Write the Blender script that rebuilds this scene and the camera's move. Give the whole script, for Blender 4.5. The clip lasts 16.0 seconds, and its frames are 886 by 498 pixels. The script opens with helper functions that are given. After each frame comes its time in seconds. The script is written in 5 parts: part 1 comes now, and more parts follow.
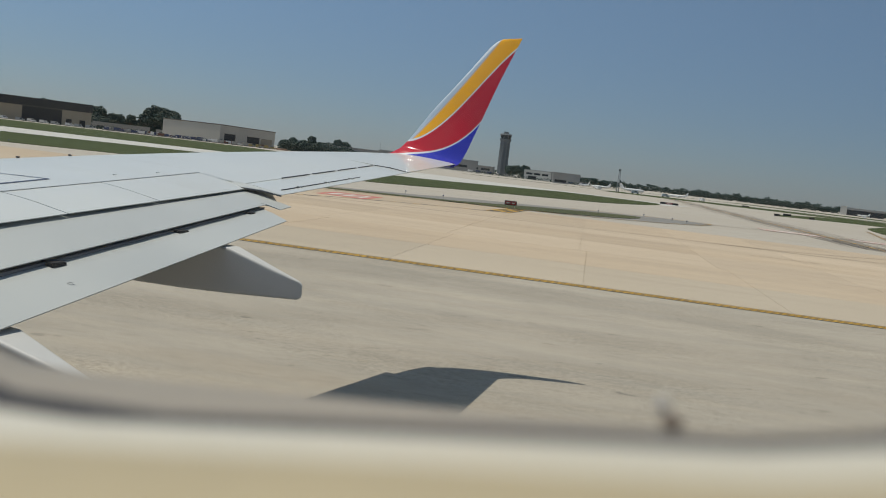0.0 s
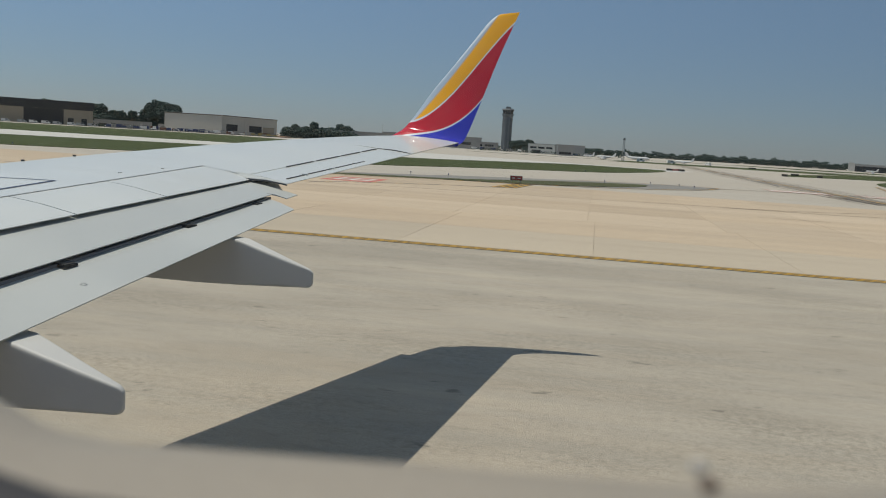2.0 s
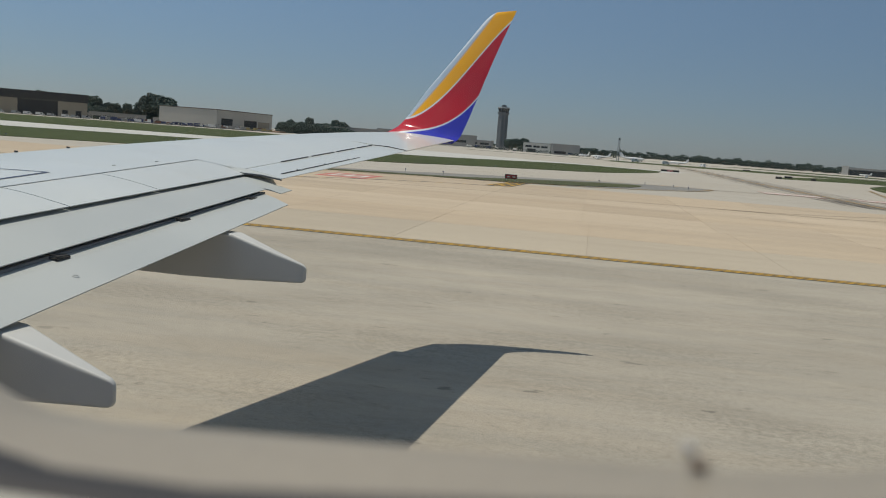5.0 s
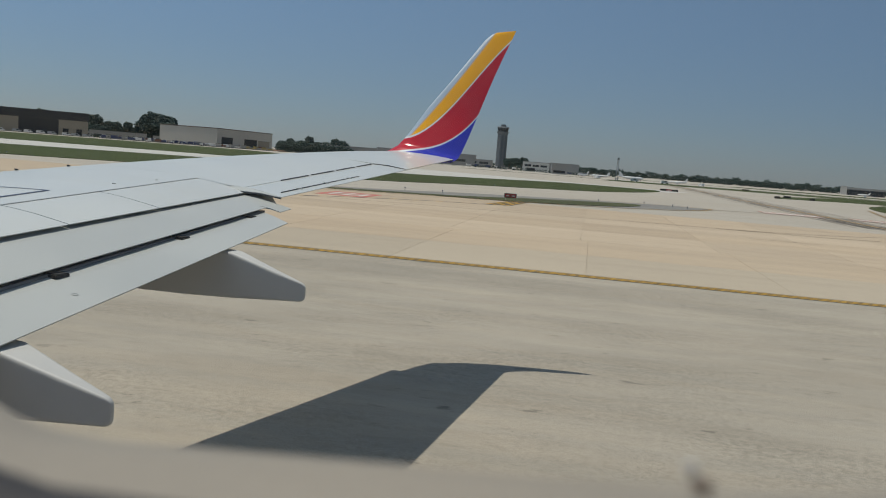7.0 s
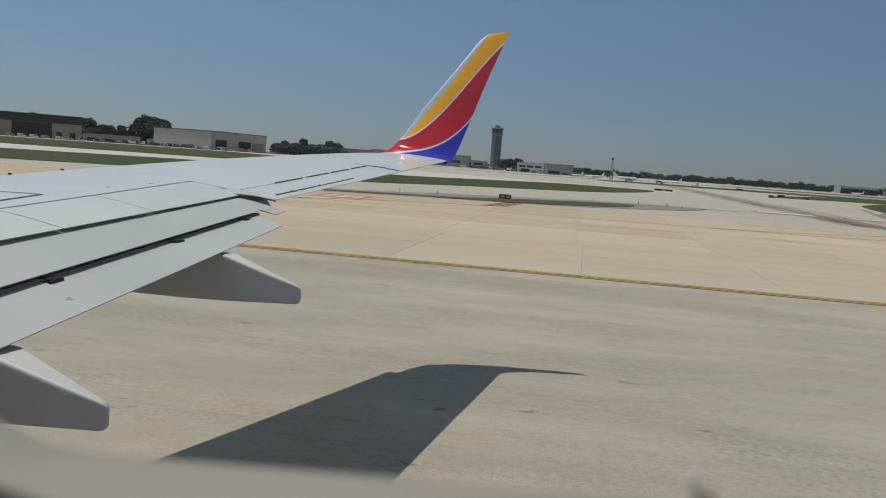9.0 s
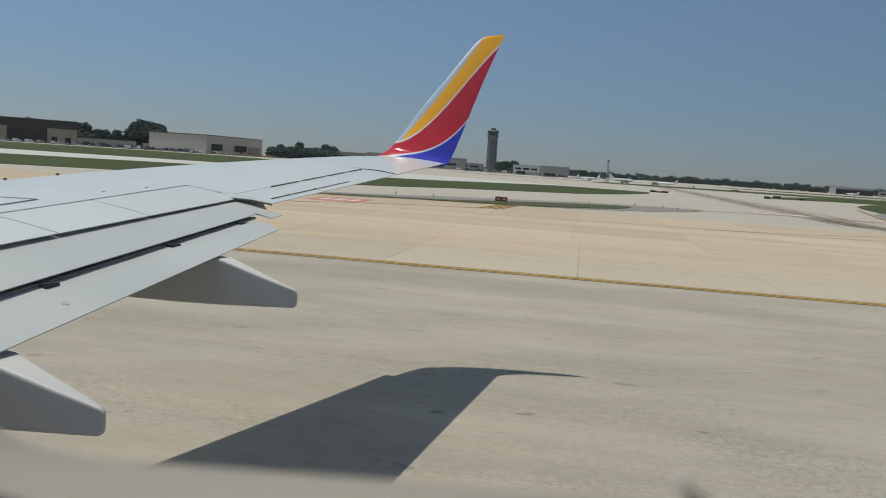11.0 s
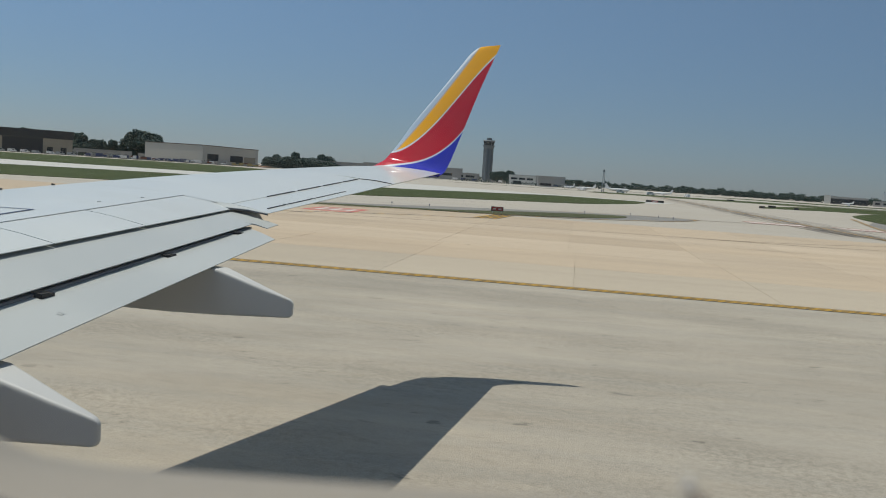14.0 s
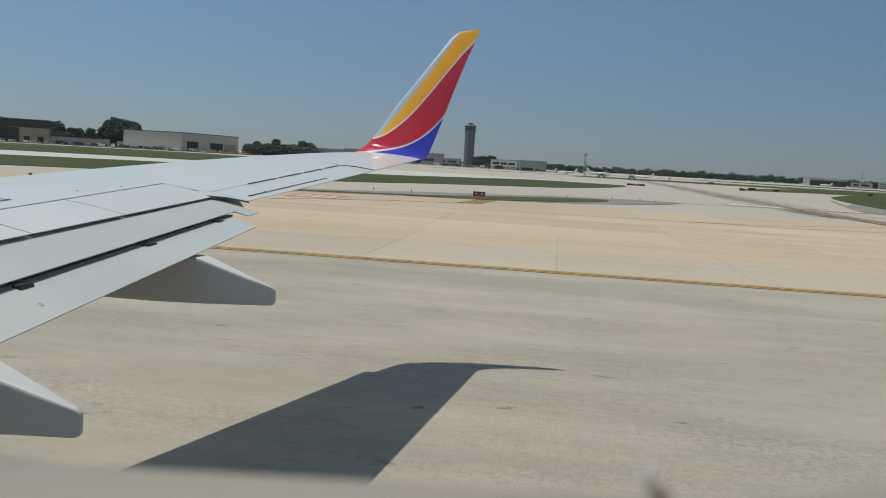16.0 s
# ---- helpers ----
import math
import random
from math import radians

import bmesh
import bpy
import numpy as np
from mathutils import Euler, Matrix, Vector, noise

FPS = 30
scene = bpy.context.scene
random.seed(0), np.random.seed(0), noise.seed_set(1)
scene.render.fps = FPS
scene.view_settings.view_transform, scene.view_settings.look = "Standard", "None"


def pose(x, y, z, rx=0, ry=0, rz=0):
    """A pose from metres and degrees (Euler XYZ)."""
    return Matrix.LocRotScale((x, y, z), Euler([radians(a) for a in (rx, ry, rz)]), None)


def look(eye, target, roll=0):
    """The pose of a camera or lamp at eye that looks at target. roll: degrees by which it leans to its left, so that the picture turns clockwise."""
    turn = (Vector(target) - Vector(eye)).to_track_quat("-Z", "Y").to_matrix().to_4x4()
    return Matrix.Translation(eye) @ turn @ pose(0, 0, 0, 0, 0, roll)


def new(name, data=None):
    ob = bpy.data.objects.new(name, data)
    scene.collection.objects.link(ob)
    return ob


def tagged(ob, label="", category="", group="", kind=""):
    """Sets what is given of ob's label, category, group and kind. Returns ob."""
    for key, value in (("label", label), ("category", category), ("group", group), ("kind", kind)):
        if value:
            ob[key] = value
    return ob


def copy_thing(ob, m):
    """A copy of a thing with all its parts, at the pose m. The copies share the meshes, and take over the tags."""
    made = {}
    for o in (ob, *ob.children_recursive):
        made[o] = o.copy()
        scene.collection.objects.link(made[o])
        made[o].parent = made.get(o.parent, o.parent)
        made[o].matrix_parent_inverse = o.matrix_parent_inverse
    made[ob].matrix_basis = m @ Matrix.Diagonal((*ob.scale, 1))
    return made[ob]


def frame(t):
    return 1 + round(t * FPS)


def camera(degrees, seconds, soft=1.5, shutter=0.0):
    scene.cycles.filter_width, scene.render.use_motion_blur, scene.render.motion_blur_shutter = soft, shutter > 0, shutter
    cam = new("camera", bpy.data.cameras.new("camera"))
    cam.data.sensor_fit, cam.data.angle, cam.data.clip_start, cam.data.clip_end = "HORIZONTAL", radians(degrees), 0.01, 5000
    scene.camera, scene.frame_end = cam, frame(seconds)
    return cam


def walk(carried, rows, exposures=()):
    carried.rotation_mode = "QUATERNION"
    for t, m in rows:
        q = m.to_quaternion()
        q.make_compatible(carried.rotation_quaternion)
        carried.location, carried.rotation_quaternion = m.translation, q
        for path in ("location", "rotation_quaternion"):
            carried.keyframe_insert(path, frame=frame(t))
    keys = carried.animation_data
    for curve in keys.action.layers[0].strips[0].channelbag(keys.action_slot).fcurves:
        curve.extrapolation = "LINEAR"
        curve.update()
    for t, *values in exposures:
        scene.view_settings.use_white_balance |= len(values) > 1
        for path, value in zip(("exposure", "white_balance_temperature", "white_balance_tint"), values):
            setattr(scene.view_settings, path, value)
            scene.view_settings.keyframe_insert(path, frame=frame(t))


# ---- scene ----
cam = camera(54.88, 16.0, soft=1.0)
# a small phone lens close to the pane: the window frame lies out of focus
cam.data.dof.use_dof = True
cam.data.dof.focus_distance = 9.0
cam.data.dof.aperture_fstop = 13.0
EYE = Vector((0.0, 0.0, 3.95))


def held(turn, down, roll, dx, dz):
    """The phone at the window: degrees turned forward, tilted down and rolled, with its small shift in metres."""
    a, b = radians(turn), radians(down)
    way = Vector((-math.sin(a) * math.cos(b), math.cos(a) * math.cos(b), -math.sin(b)))
    eye = EYE + Vector((dx, 0.0, dz))
    return look(eye, eye + way, roll)


WALK = [
    (0.0, 17.25, 5.60, 6.73, 0.005, -0.0110),
    (0.5, 17.01, 5.82, 5.81, 0.005, -0.0020),
    (1.0, 16.83, 6.78, 4.74, 0.004, 0.0010),
    (1.5, 16.89, 7.16, 4.07, 0.002, 0.0020),
    (2.0, 17.70, 7.06, 3.58, 0.001, 0.0020),
    (2.5, 17.98, 7.25, 3.78, 0.000, 0.0020),
    (3.0, 17.32, 7.78, 4.20, 0.002, 0.0020),
    (3.5, 16.73, 8.52, 4.30, 0.002, -0.0010),
    (4.0, 16.90, 8.08, 4.34, 0.001, -0.0010),
    (6.5, 17.46, 6.24, 4.55, 0.002, 0.0000),
    (7.0, 17.32, 5.93, 4.54, 0.001, -0.0008),
    (7.5, 17.38, 5.99, 4.40, 0.001, -0.0006),
    (8.0, 17.32, 5.87, 4.58, 0.001, -0.0004),
    (8.5, 17.31, 5.83, 4.39, 0.001, -0.0002),
    (9.0, 17.00, 5.82, 4.18, 0.000, 0.0010),
    (11.5, 16.74, 5.47, 3.83, 0.001, 0.0010),
    (12.0, 16.70, 5.20, 3.79, 0.000, 0.0010),
    (12.5, 16.86, 5.10, 3.91, 0.000, 0.0000),
    (13.0, 16.90, 4.99, 3.92, 0.000, 0.0000),
    (13.5, 16.54, 4.93, 3.89, 0.000, 0.0000),
    (14.0, 16.55, 4.94, 3.84, 0.000, 0.0000),
    (14.5, 16.41, 4.95, 3.80, 0.001, 0.0000),
    (15.0, 16.23, 4.85, 3.87, 0.001, 0.0000),
    (15.5, 15.93, 5.01, 3.66, 0.002, 0.0010),
    (16.0, 15.32, 5.84, 3.30, 0.003, 0.0020),
]
walk(cam, [(row[0], held(*row[1:])) for row in WALK], [(0.0, 0.08, 6580, 6), (4.0, 0.08, 6600, 6), (6.5, -0.01, 6520, 6), (9.0, -0.02, 6450, 6), (11.5, 0.13, 6420, 5.5), (16.0, 0.13, 6360, 5)])

# ---- light ----
SUN_WAY = Vector((-0.31, -0.048, 0.945)).normalized()
world = bpy.data.worlds.new("world")
scene.world = world
world.use_nodes = True
wn = world.node_tree
sky = wn.nodes.new("ShaderNodeTexSky")
sky.sky_type = "NISHITA"
sky.sun_disc = False
sky.sun_elevation = math.asin(SUN_WAY.z)
sky.sun_rotation = math.atan2(SUN_WAY.x, SUN_WAY.y)
sky.altitude = 200
sky.air_density = 1.0
sky.dust_density = 0.25
sky.ozone_density = 4.0
back = wn.nodes["Background"]
back.inputs["Strength"].default_value = 0.062
haze = wn.nodes.new("ShaderNodeMix")
haze.data_type, haze.blend_type = "RGBA", "MULTIPLY"
haze.inputs[0].default_value = 1.0
haze.inputs[7].default_value = (0.82, 0.93, 1.04, 1.0)
wn.links.new(sky.outputs["Color"], haze.inputs[6])
veil = wn.nodes.new("ShaderNodeMix")
veil.data_type = "RGBA"
veil.inputs[0].default_value = 0.42
veil.inputs[7].default_value = (3.10, 3.95, 5.15, 1.0)
wn.links.new(haze.outputs[2], veil.inputs[6])
# hazy summer air: brighter on the sun's side, duller and greyer low over the horizon
way = wn.nodes.new("ShaderNodeTexCoord")
split = wn.nodes.new("ShaderNodeSeparateXYZ")
wn.links.new(way.outputs["Generated"], split.inputs[0])
side = wn.nodes.new("ShaderNodeMapRange")
for key, value in (("From Min", -1.0), ("From Max", 1.0), ("To Min", 1.30), ("To Max", 0.68)):
    side.inputs[key].default_value = value
wn.links.new(split.outputs["X"], side.inputs["Value"])
low = wn.nodes.new("ShaderNodeMapRange")
low.interpolation_type = "SMOOTHSTEP"
for key, value in (("From Min", -0.05), ("From Max", 0.24), ("To Min", 0.0), ("To Max", 1.0)):
    low.inputs[key].default_value = value
wn.links.new(split.outputs["Z"], low.inputs["Value"])
air = wn.nodes.new("ShaderNodeMix")
air.data_type = "RGBA"
air.inputs[6].default_value, air.inputs[7].default_value = (0.83, 0.79, 0.82, 1.0), (0.94, 1.00, 1.03, 1.0)
wn.links.new(low.outputs[0], air.inputs[0])
# the white glow of haze high up round the sun
near = wn.nodes.new("ShaderNodeVectorMath")
near.operation = "DOT_PRODUCT"
near.inputs[1].default_value = SUN_WAY
wn.links.new(way.outputs["Generated"], near.inputs[0])
glow = wn.nodes.new("ShaderNodeMapRange")
glow.interpolation_type = "SMOOTHSTEP"
for key, value in (("From Min", 0.40), ("From Max", 1.0), ("To Min", 0.0), ("To Max", 1.0)):
    glow.inputs[key].default_value = value
wn.links.new(near.outputs["Value"], glow.inputs["Value"])
white = wn.nodes.new("ShaderNodeMix")
white.data_type = "RGBA"
white.inputs[6].default_value, white.inputs[7].default_value = (1.0, 1.0, 1.0, 1.0), (1.95, 1.68, 1.36, 1.0)
wn.links.new(glow.outputs[0], white.inputs[0])
for factor in (air.outputs[2], side.outputs[0], white.outputs[2]):
    dim = wn.nodes.new("ShaderNodeMix")
    dim.data_type, dim.blend_type = "RGBA", "MULTIPLY"
    dim.inputs[0].default_value = 1.0
    wn.links.new(veil.outputs[2], dim.inputs[6])
    wn.links.new(factor, dim.inputs[7])
    veil = dim
wn.links.new(veil.outputs[2], back.inputs["Color"])
sun_data = bpy.data.lights.new("sun", "SUN")
sun_data.energy = 3.12
sun_data.angle = radians(0.53)
sun_data.color = (1.0, 0.93, 0.84)
sun = new("sun", sun_data)
sun.matrix_world = look(SUN_WAY * 200.0, (0, 0, 0))


# ---- materials ----
class Nodes:
    """Short names for building a node material."""

    def __init__(self, name):
        self.mat = bpy.data.materials.new(name)
        self.mat.use_nodes = True
        self.tree = self.mat.node_tree
        self.bsdf = self.tree.nodes["Principled BSDF"]
        self.pos = self.add("ShaderNodeNewGeometry").outputs["Position"]

    def add(self, kind, **values):
        node = self.tree.nodes.new(kind)
        for key, value in values.items():
            node.inputs[key].default_value = value
        return node

    def link(self, a, b):
        self.tree.links.new(a, b)

    def stretch(self, sx, sy, sz, turn=0.0):
        """Position scaled by sx, sy, sz along axes turned by that many degrees."""
        m = self.add("ShaderNodeMapping", Scale=(1 / sx, 1 / sy, 1 / sz), Rotation=(0, 0, radians(turn)))
        m.vector_type = "TEXTURE"
        self.link(self.pos, m.inputs["Vector"])
        return m.outputs["Vector"]

    def noise(self, scale, detail=4.0, rough=0.55, vector=None, low=0.3, high=0.7):
        n = self.add("ShaderNodeTexNoise", Scale=scale, Detail=detail, Roughness=rough)
        self.link(vector or self.pos, n.inputs["Vector"])
        r = self.add("ShaderNodeMapRange")
        r.inputs["From Min"].default_value, r.inputs["From Max"].default_value = low, high
        self.link(n.outputs["Fac"], r.inputs["Value"])
        return r.outputs["Result"]

    def mix(self, fac, a, b, blend="MIX"):
        m = self.tree.nodes.new("ShaderNodeMix")
        m.data_type, m.blend_type = "RGBA", blend
        for socket, value in ((m.inputs[0], fac), (m.inputs[6], a), (m.inputs[7], b)):
            if isinstance(value, bpy.types.NodeSocket):
                self.link(value, socket)
            elif isinstance(value, tuple):
                socket.default_value = (*value, 1.0)[:4]
            else:
                socket.default_value = value
        return m.outputs[2]

    def math(self, op, a, b=0.0, clamp=False):
        m = self.tree.nodes.new("ShaderNodeMath")
        m.operation, m.use_clamp = op, clamp
        for socket, value in ((m.inputs[0], a), (m.inputs[1], b)):
            if isinstance(value, bpy.types.NodeSocket):
                self.link(value, socket)
            else:
                socket.default_value = value
        return m.outputs[0]

    def random(self):
        return self.add("ShaderNodeObjectInfo").outputs["Random"]

    def bump(self, height, strength, distance):
        b = self.add("ShaderNodeBump", Strength=strength, Distance=distance)
        self.link(height, b.inputs["Height"])
        self.link(b.outputs["Normal"], self.bsdf.inputs["Normal"])

    def done(self, colour, rough=0.7, metal=0.0, coat=0.0, spec=0.5):
        for key, value in (("Base Color", colour), ("Roughness", rough), ("Metallic", metal), ("Coat Weight", coat), ("Specular IOR Level", spec)):
            if isinstance(value, bpy.types.NodeSocket):
                self.link(value, self.bsdf.inputs[key])
            elif isinstance(value, tuple):
                self.bsdf.inputs[key].default_value = (*value, 1.0)[:4]
            else:
                self.bsdf.inputs[key].default_value = value
        return self.mat


def shade(c, k):
    return tuple(min(1.0, v * k) for v in c)


def worn(name, colour, rough=0.6, big=0.15, vary=0.12, grain=30.0, metal=0.0, coat=0.0, relief=0.0):
    """A painted or plain surface with broad and fine variation."""
    n = Nodes(name)
    broad = n.noise(big, 5)
    fine = n.noise(grain, 3)
    c = n.mix(broad, shade(colour, 1 - vary), shade(colour, 1 + vary))
    c = n.mix(n.math("MULTIPLY", fine, 0.35), c, shade(colour, 0.8))
    if relief:
        n.bump(fine, 0.4, relief)
    return n.done(c, n.math("ADD", n.math("MULTIPLY", broad, 0.12), rough - 0.06), metal, coat)


TRAFFIC = 7.8  # degrees by which the taxiway leans from the x axis


def concrete(name, light, dark, warm, along=0.12, slab=0.10, joint_dirt=True):
    """Broom-finished concrete: long stains along the traffic, mottling and grain."""
    n = Nodes(name)
    bands = n.noise(0.22, 5, 0.6, n.stretch(along, 1.0, 1.0, TRAFFIC))
    tint = n.noise(0.035, 3, 0.5)
    mottle = n.noise(1.3, 6, 0.65)
    grain = n.noise(55.0, 3, 0.6)
    broom = n.noise(30.0, 2, 0.5, n.stretch(0.06, 1.0, 1.0, TRAFFIC))
    c = n.mix(bands, dark, light)
    c = n.mix(n.math("MULTIPLY", tint, 0.6), c, warm)
    strip = n.noise(0.55, 4, 0.6, n.stretch(along * 0.35, 1.0, 1.0, TRAFFIC), 0.44, 0.60)
    c = n.mix(n.math("MULTIPLY", strip, 0.30), c, shade(light, 1.10))
    specks = n.noise(2.1, 5, 0.7, n.stretch(0.6, 1.0, 1.0, TRAFFIC), 0.66, 0.72)
    c = n.mix(n.math("MULTIPLY", specks, 0.30), c, shade(dark, 0.62))
    c = n.mix(n.math("MULTIPLY", mottle, 0.20), c, shade(dark, 0.85))
    c = n.mix(n.math("MULTIPLY", grain, 0.16), c, shade(dark, 0.6))
    r = n.math("SUBTRACT", n.random(), 0.5)
    k = n.math("ADD", n.math("MULTIPLY", r, slab), 1.0)
    grey = n.add("ShaderNodeCombineColor")
    for s in ("Red", "Green", "Blue"):
        n.link(k, grey.inputs[s])
    c = n.mix(1.0, c, grey.outputs[0], "MULTIPLY")
    n.bump(n.math("ADD", grain, broom), 0.25, 0.003)
    return n.done(c, 0.85, spec=0.3)


M = {}
M["slab"] = concrete("tan_concrete", (0.525, 0.412, 0.285), (0.405, 0.315, 0.218), (0.46, 0.388, 0.292))
M["far_slab"] = concrete("pale_airfield_concrete", (0.440, 0.395, 0.325), (0.360, 0.320, 0.262), (0.425, 0.395, 0.342))
M["grey_slab"] = concrete("greyish_concrete", (0.488, 0.412, 0.308), (0.405, 0.340, 0.252), (0.455, 0.392, 0.302))
M["warm_slab"] = concrete("warm_concrete", (0.540, 0.434, 0.310), (0.440, 0.348, 0.246), (0.49, 0.402, 0.298))
M["patch"] = concrete("grey_patch_concrete", (0.36, 0.345, 0.31), (0.30, 0.29, 0.26), (0.34, 0.32, 0.28))
M["pale_strip"] = concrete("pale_strip_concrete", (0.47, 0.41, 0.33), (0.42, 0.36, 0.29), (0.44, 0.40, 0.34))


def grey_pavement():
    n = Nodes("worn_grey_pavement")
    bands = n.noise(0.30, 6, 0.62, n.stretch(0.10, 1.0, 1.0, TRAFFIC))
    streak = n.noise(1.4, 5, 0.6, n.stretch(0.07, 1.0, 1.0, TRAFFIC), 0.38, 0.66)
    broad = n.noise(0.05, 3, 0.5)
    cloud = n.noise(0.42, 5, 0.65, n.stretch(0.5, 1.0, 1.0, TRAFFIC), 0.42, 0.66)
    stones = n.noise(34.0, 3, 0.7, None, 0.40, 0.66)
    pebbles = n.noise(8.0, 5, 0.8, None, 0.44, 0.66)
    spots = n.noise(0.95, 5, 0.65, n.stretch(0.40, 1.0, 1.0, TRAFFIC), 0.66, 0.69)
    pits = n.noise(2.3, 4, 0.6, n.stretch(0.50, 1.0, 1.0, TRAFFIC), 0.665, 0.700)
    scuff = n.noise(4.5, 5, 0.72, n.stretch(0.30, 1.0, 1.0, TRAFFIC), 0.50, 0.72)
    wash = n.noise(0.20, 4, 0.6, n.stretch(0.30, 1.0, 1.0, TRAFFIC), 0.50, 0.62)
    rough_zone = n.noise(0.22, 5, 0.6, n.stretch(0.35, 1.0, 1.0, TRAFFIC), 0.40, 0.58)
    flecks = n.noise(15.0, 4, 0.75, None, 0.60, 0.74)
    c = n.mix(bands, (0.402, 0.348, 0.275), (0.555, 0.480, 0.378))
    c = n.mix(n.math("MULTIPLY", streak, 0.45), c, (0.39, 0.372, 0.325))
    c = n.mix(n.math("MULTIPLY", broad, 0.35), c, (0.39, 0.355, 0.285))
    c = n.mix(n.math("MULTIPLY", cloud, 0.28), c, (0.235, 0.215, 0.175))
    c = n.mix(n.math("MULTIPLY", stones, 0.46), c, (0.19, 0.176, 0.146))
    c = n.mix(n.math("MULTIPLY", n.math("MULTIPLY", pebbles, rough_zone), 0.60), c, (0.165, 0.148, 0.116))
    c = n.mix(n.math("MULTIPLY", flecks, 0.40), c, (0.60, 0.545, 0.45))
    c = n.mix(n.math("MULTIPLY", spots, 0.62), c, (0.15, 0.138, 0.115))
    c = n.mix(n.math("MULTIPLY", pits, 0.6), c, (0.12, 0.11, 0.09))
    c = n.mix(n.math("MULTIPLY", scuff, 0.32), c, (0.215, 0.196, 0.158))
    c = n.mix(n.math("MULTIPLY", wash, 0.30), c, (0.50, 0.448, 0.365))
    n.bump(n.math("ADD", stones, pebbles), 0.6, 0.010)
    return n.done(c, 0.9, spec=0.25)


def rubber_stain():
    """Tyre rubber rubbed into the concrete, patchy."""
    n = Nodes("tyre_rubber_stain")
    clear = n.add("ShaderNodeBsdfTransparent")
    m = n.add("ShaderNodeMixShader")
    f = n.noise(0.5, 5, 0.6, n.stretch(1.2, 0.06, 1.0), 0.25, 0.75)
    n.link(n.math("MULTIPLY", f, 0.52), m.inputs[0])
    n.link(clear.outputs[0], m.inputs[1])
    n.link(n.bsdf.outputs[0], m.inputs[2])
    n.link(m.outputs[0], n.tree.nodes["Material Output"].inputs["Surface"])
    return n.done((0.115, 0.092, 0.072), 0.8)


def grass(name="mown_grass", base=(0.050, 0.066, 0.016)):
    n = Nodes(name)
    broad = n.noise(0.06, 4, 0.6)
    mid = n.noise(0.8, 5, 0.65)
    fine = n.noise(14.0, 4, 0.7)
    c = n.mix(broad, shade(base, 0.80), shade(base, 1.25))
    c = n.mix(n.math("MULTIPLY", mid, 0.45), c, (0.082, 0.088, 0.028))
    c = n.mix(n.math("MULTIPLY", fine, 0.5), c, (0.020, 0.034, 0.008))
    n.bump(fine, 0.8, 0.05)
    return n.done(c, 0.9, spec=0.2)


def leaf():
    n = Nodes("hazed_leaves")
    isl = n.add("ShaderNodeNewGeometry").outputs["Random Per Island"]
    # bluish greens: the haze of distance is put into the leaf colour
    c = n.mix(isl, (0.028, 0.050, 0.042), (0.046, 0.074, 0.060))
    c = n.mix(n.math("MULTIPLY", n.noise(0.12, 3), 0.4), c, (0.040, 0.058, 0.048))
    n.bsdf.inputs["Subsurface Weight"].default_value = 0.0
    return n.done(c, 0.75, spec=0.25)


def paint(name, colour, wear=0.25, under=(0.36, 0.32, 0.26)):
    """Road paint, thinned by traffic."""
    n = Nodes(name)
    worn_bits = n.noise(3.5, 6, 0.7, n.stretch(0.5, 1.0, 1.0), 0.55, 0.80)
    fine = n.noise(30.0, 3)
    c = n.mix(n.noise(0.6, 4), shade(colour, 0.88), shade(colour, 1.08))
    c = n.mix(n.math("MULTIPLY", worn_bits, wear), c, under)
    c = n.mix(n.math("MULTIPLY", fine, 0.12), c, shade(colour, 0.5))
    n.bump(fine, 0.3, 0.003)
    return n.done(c, 0.7, spec=0.35)


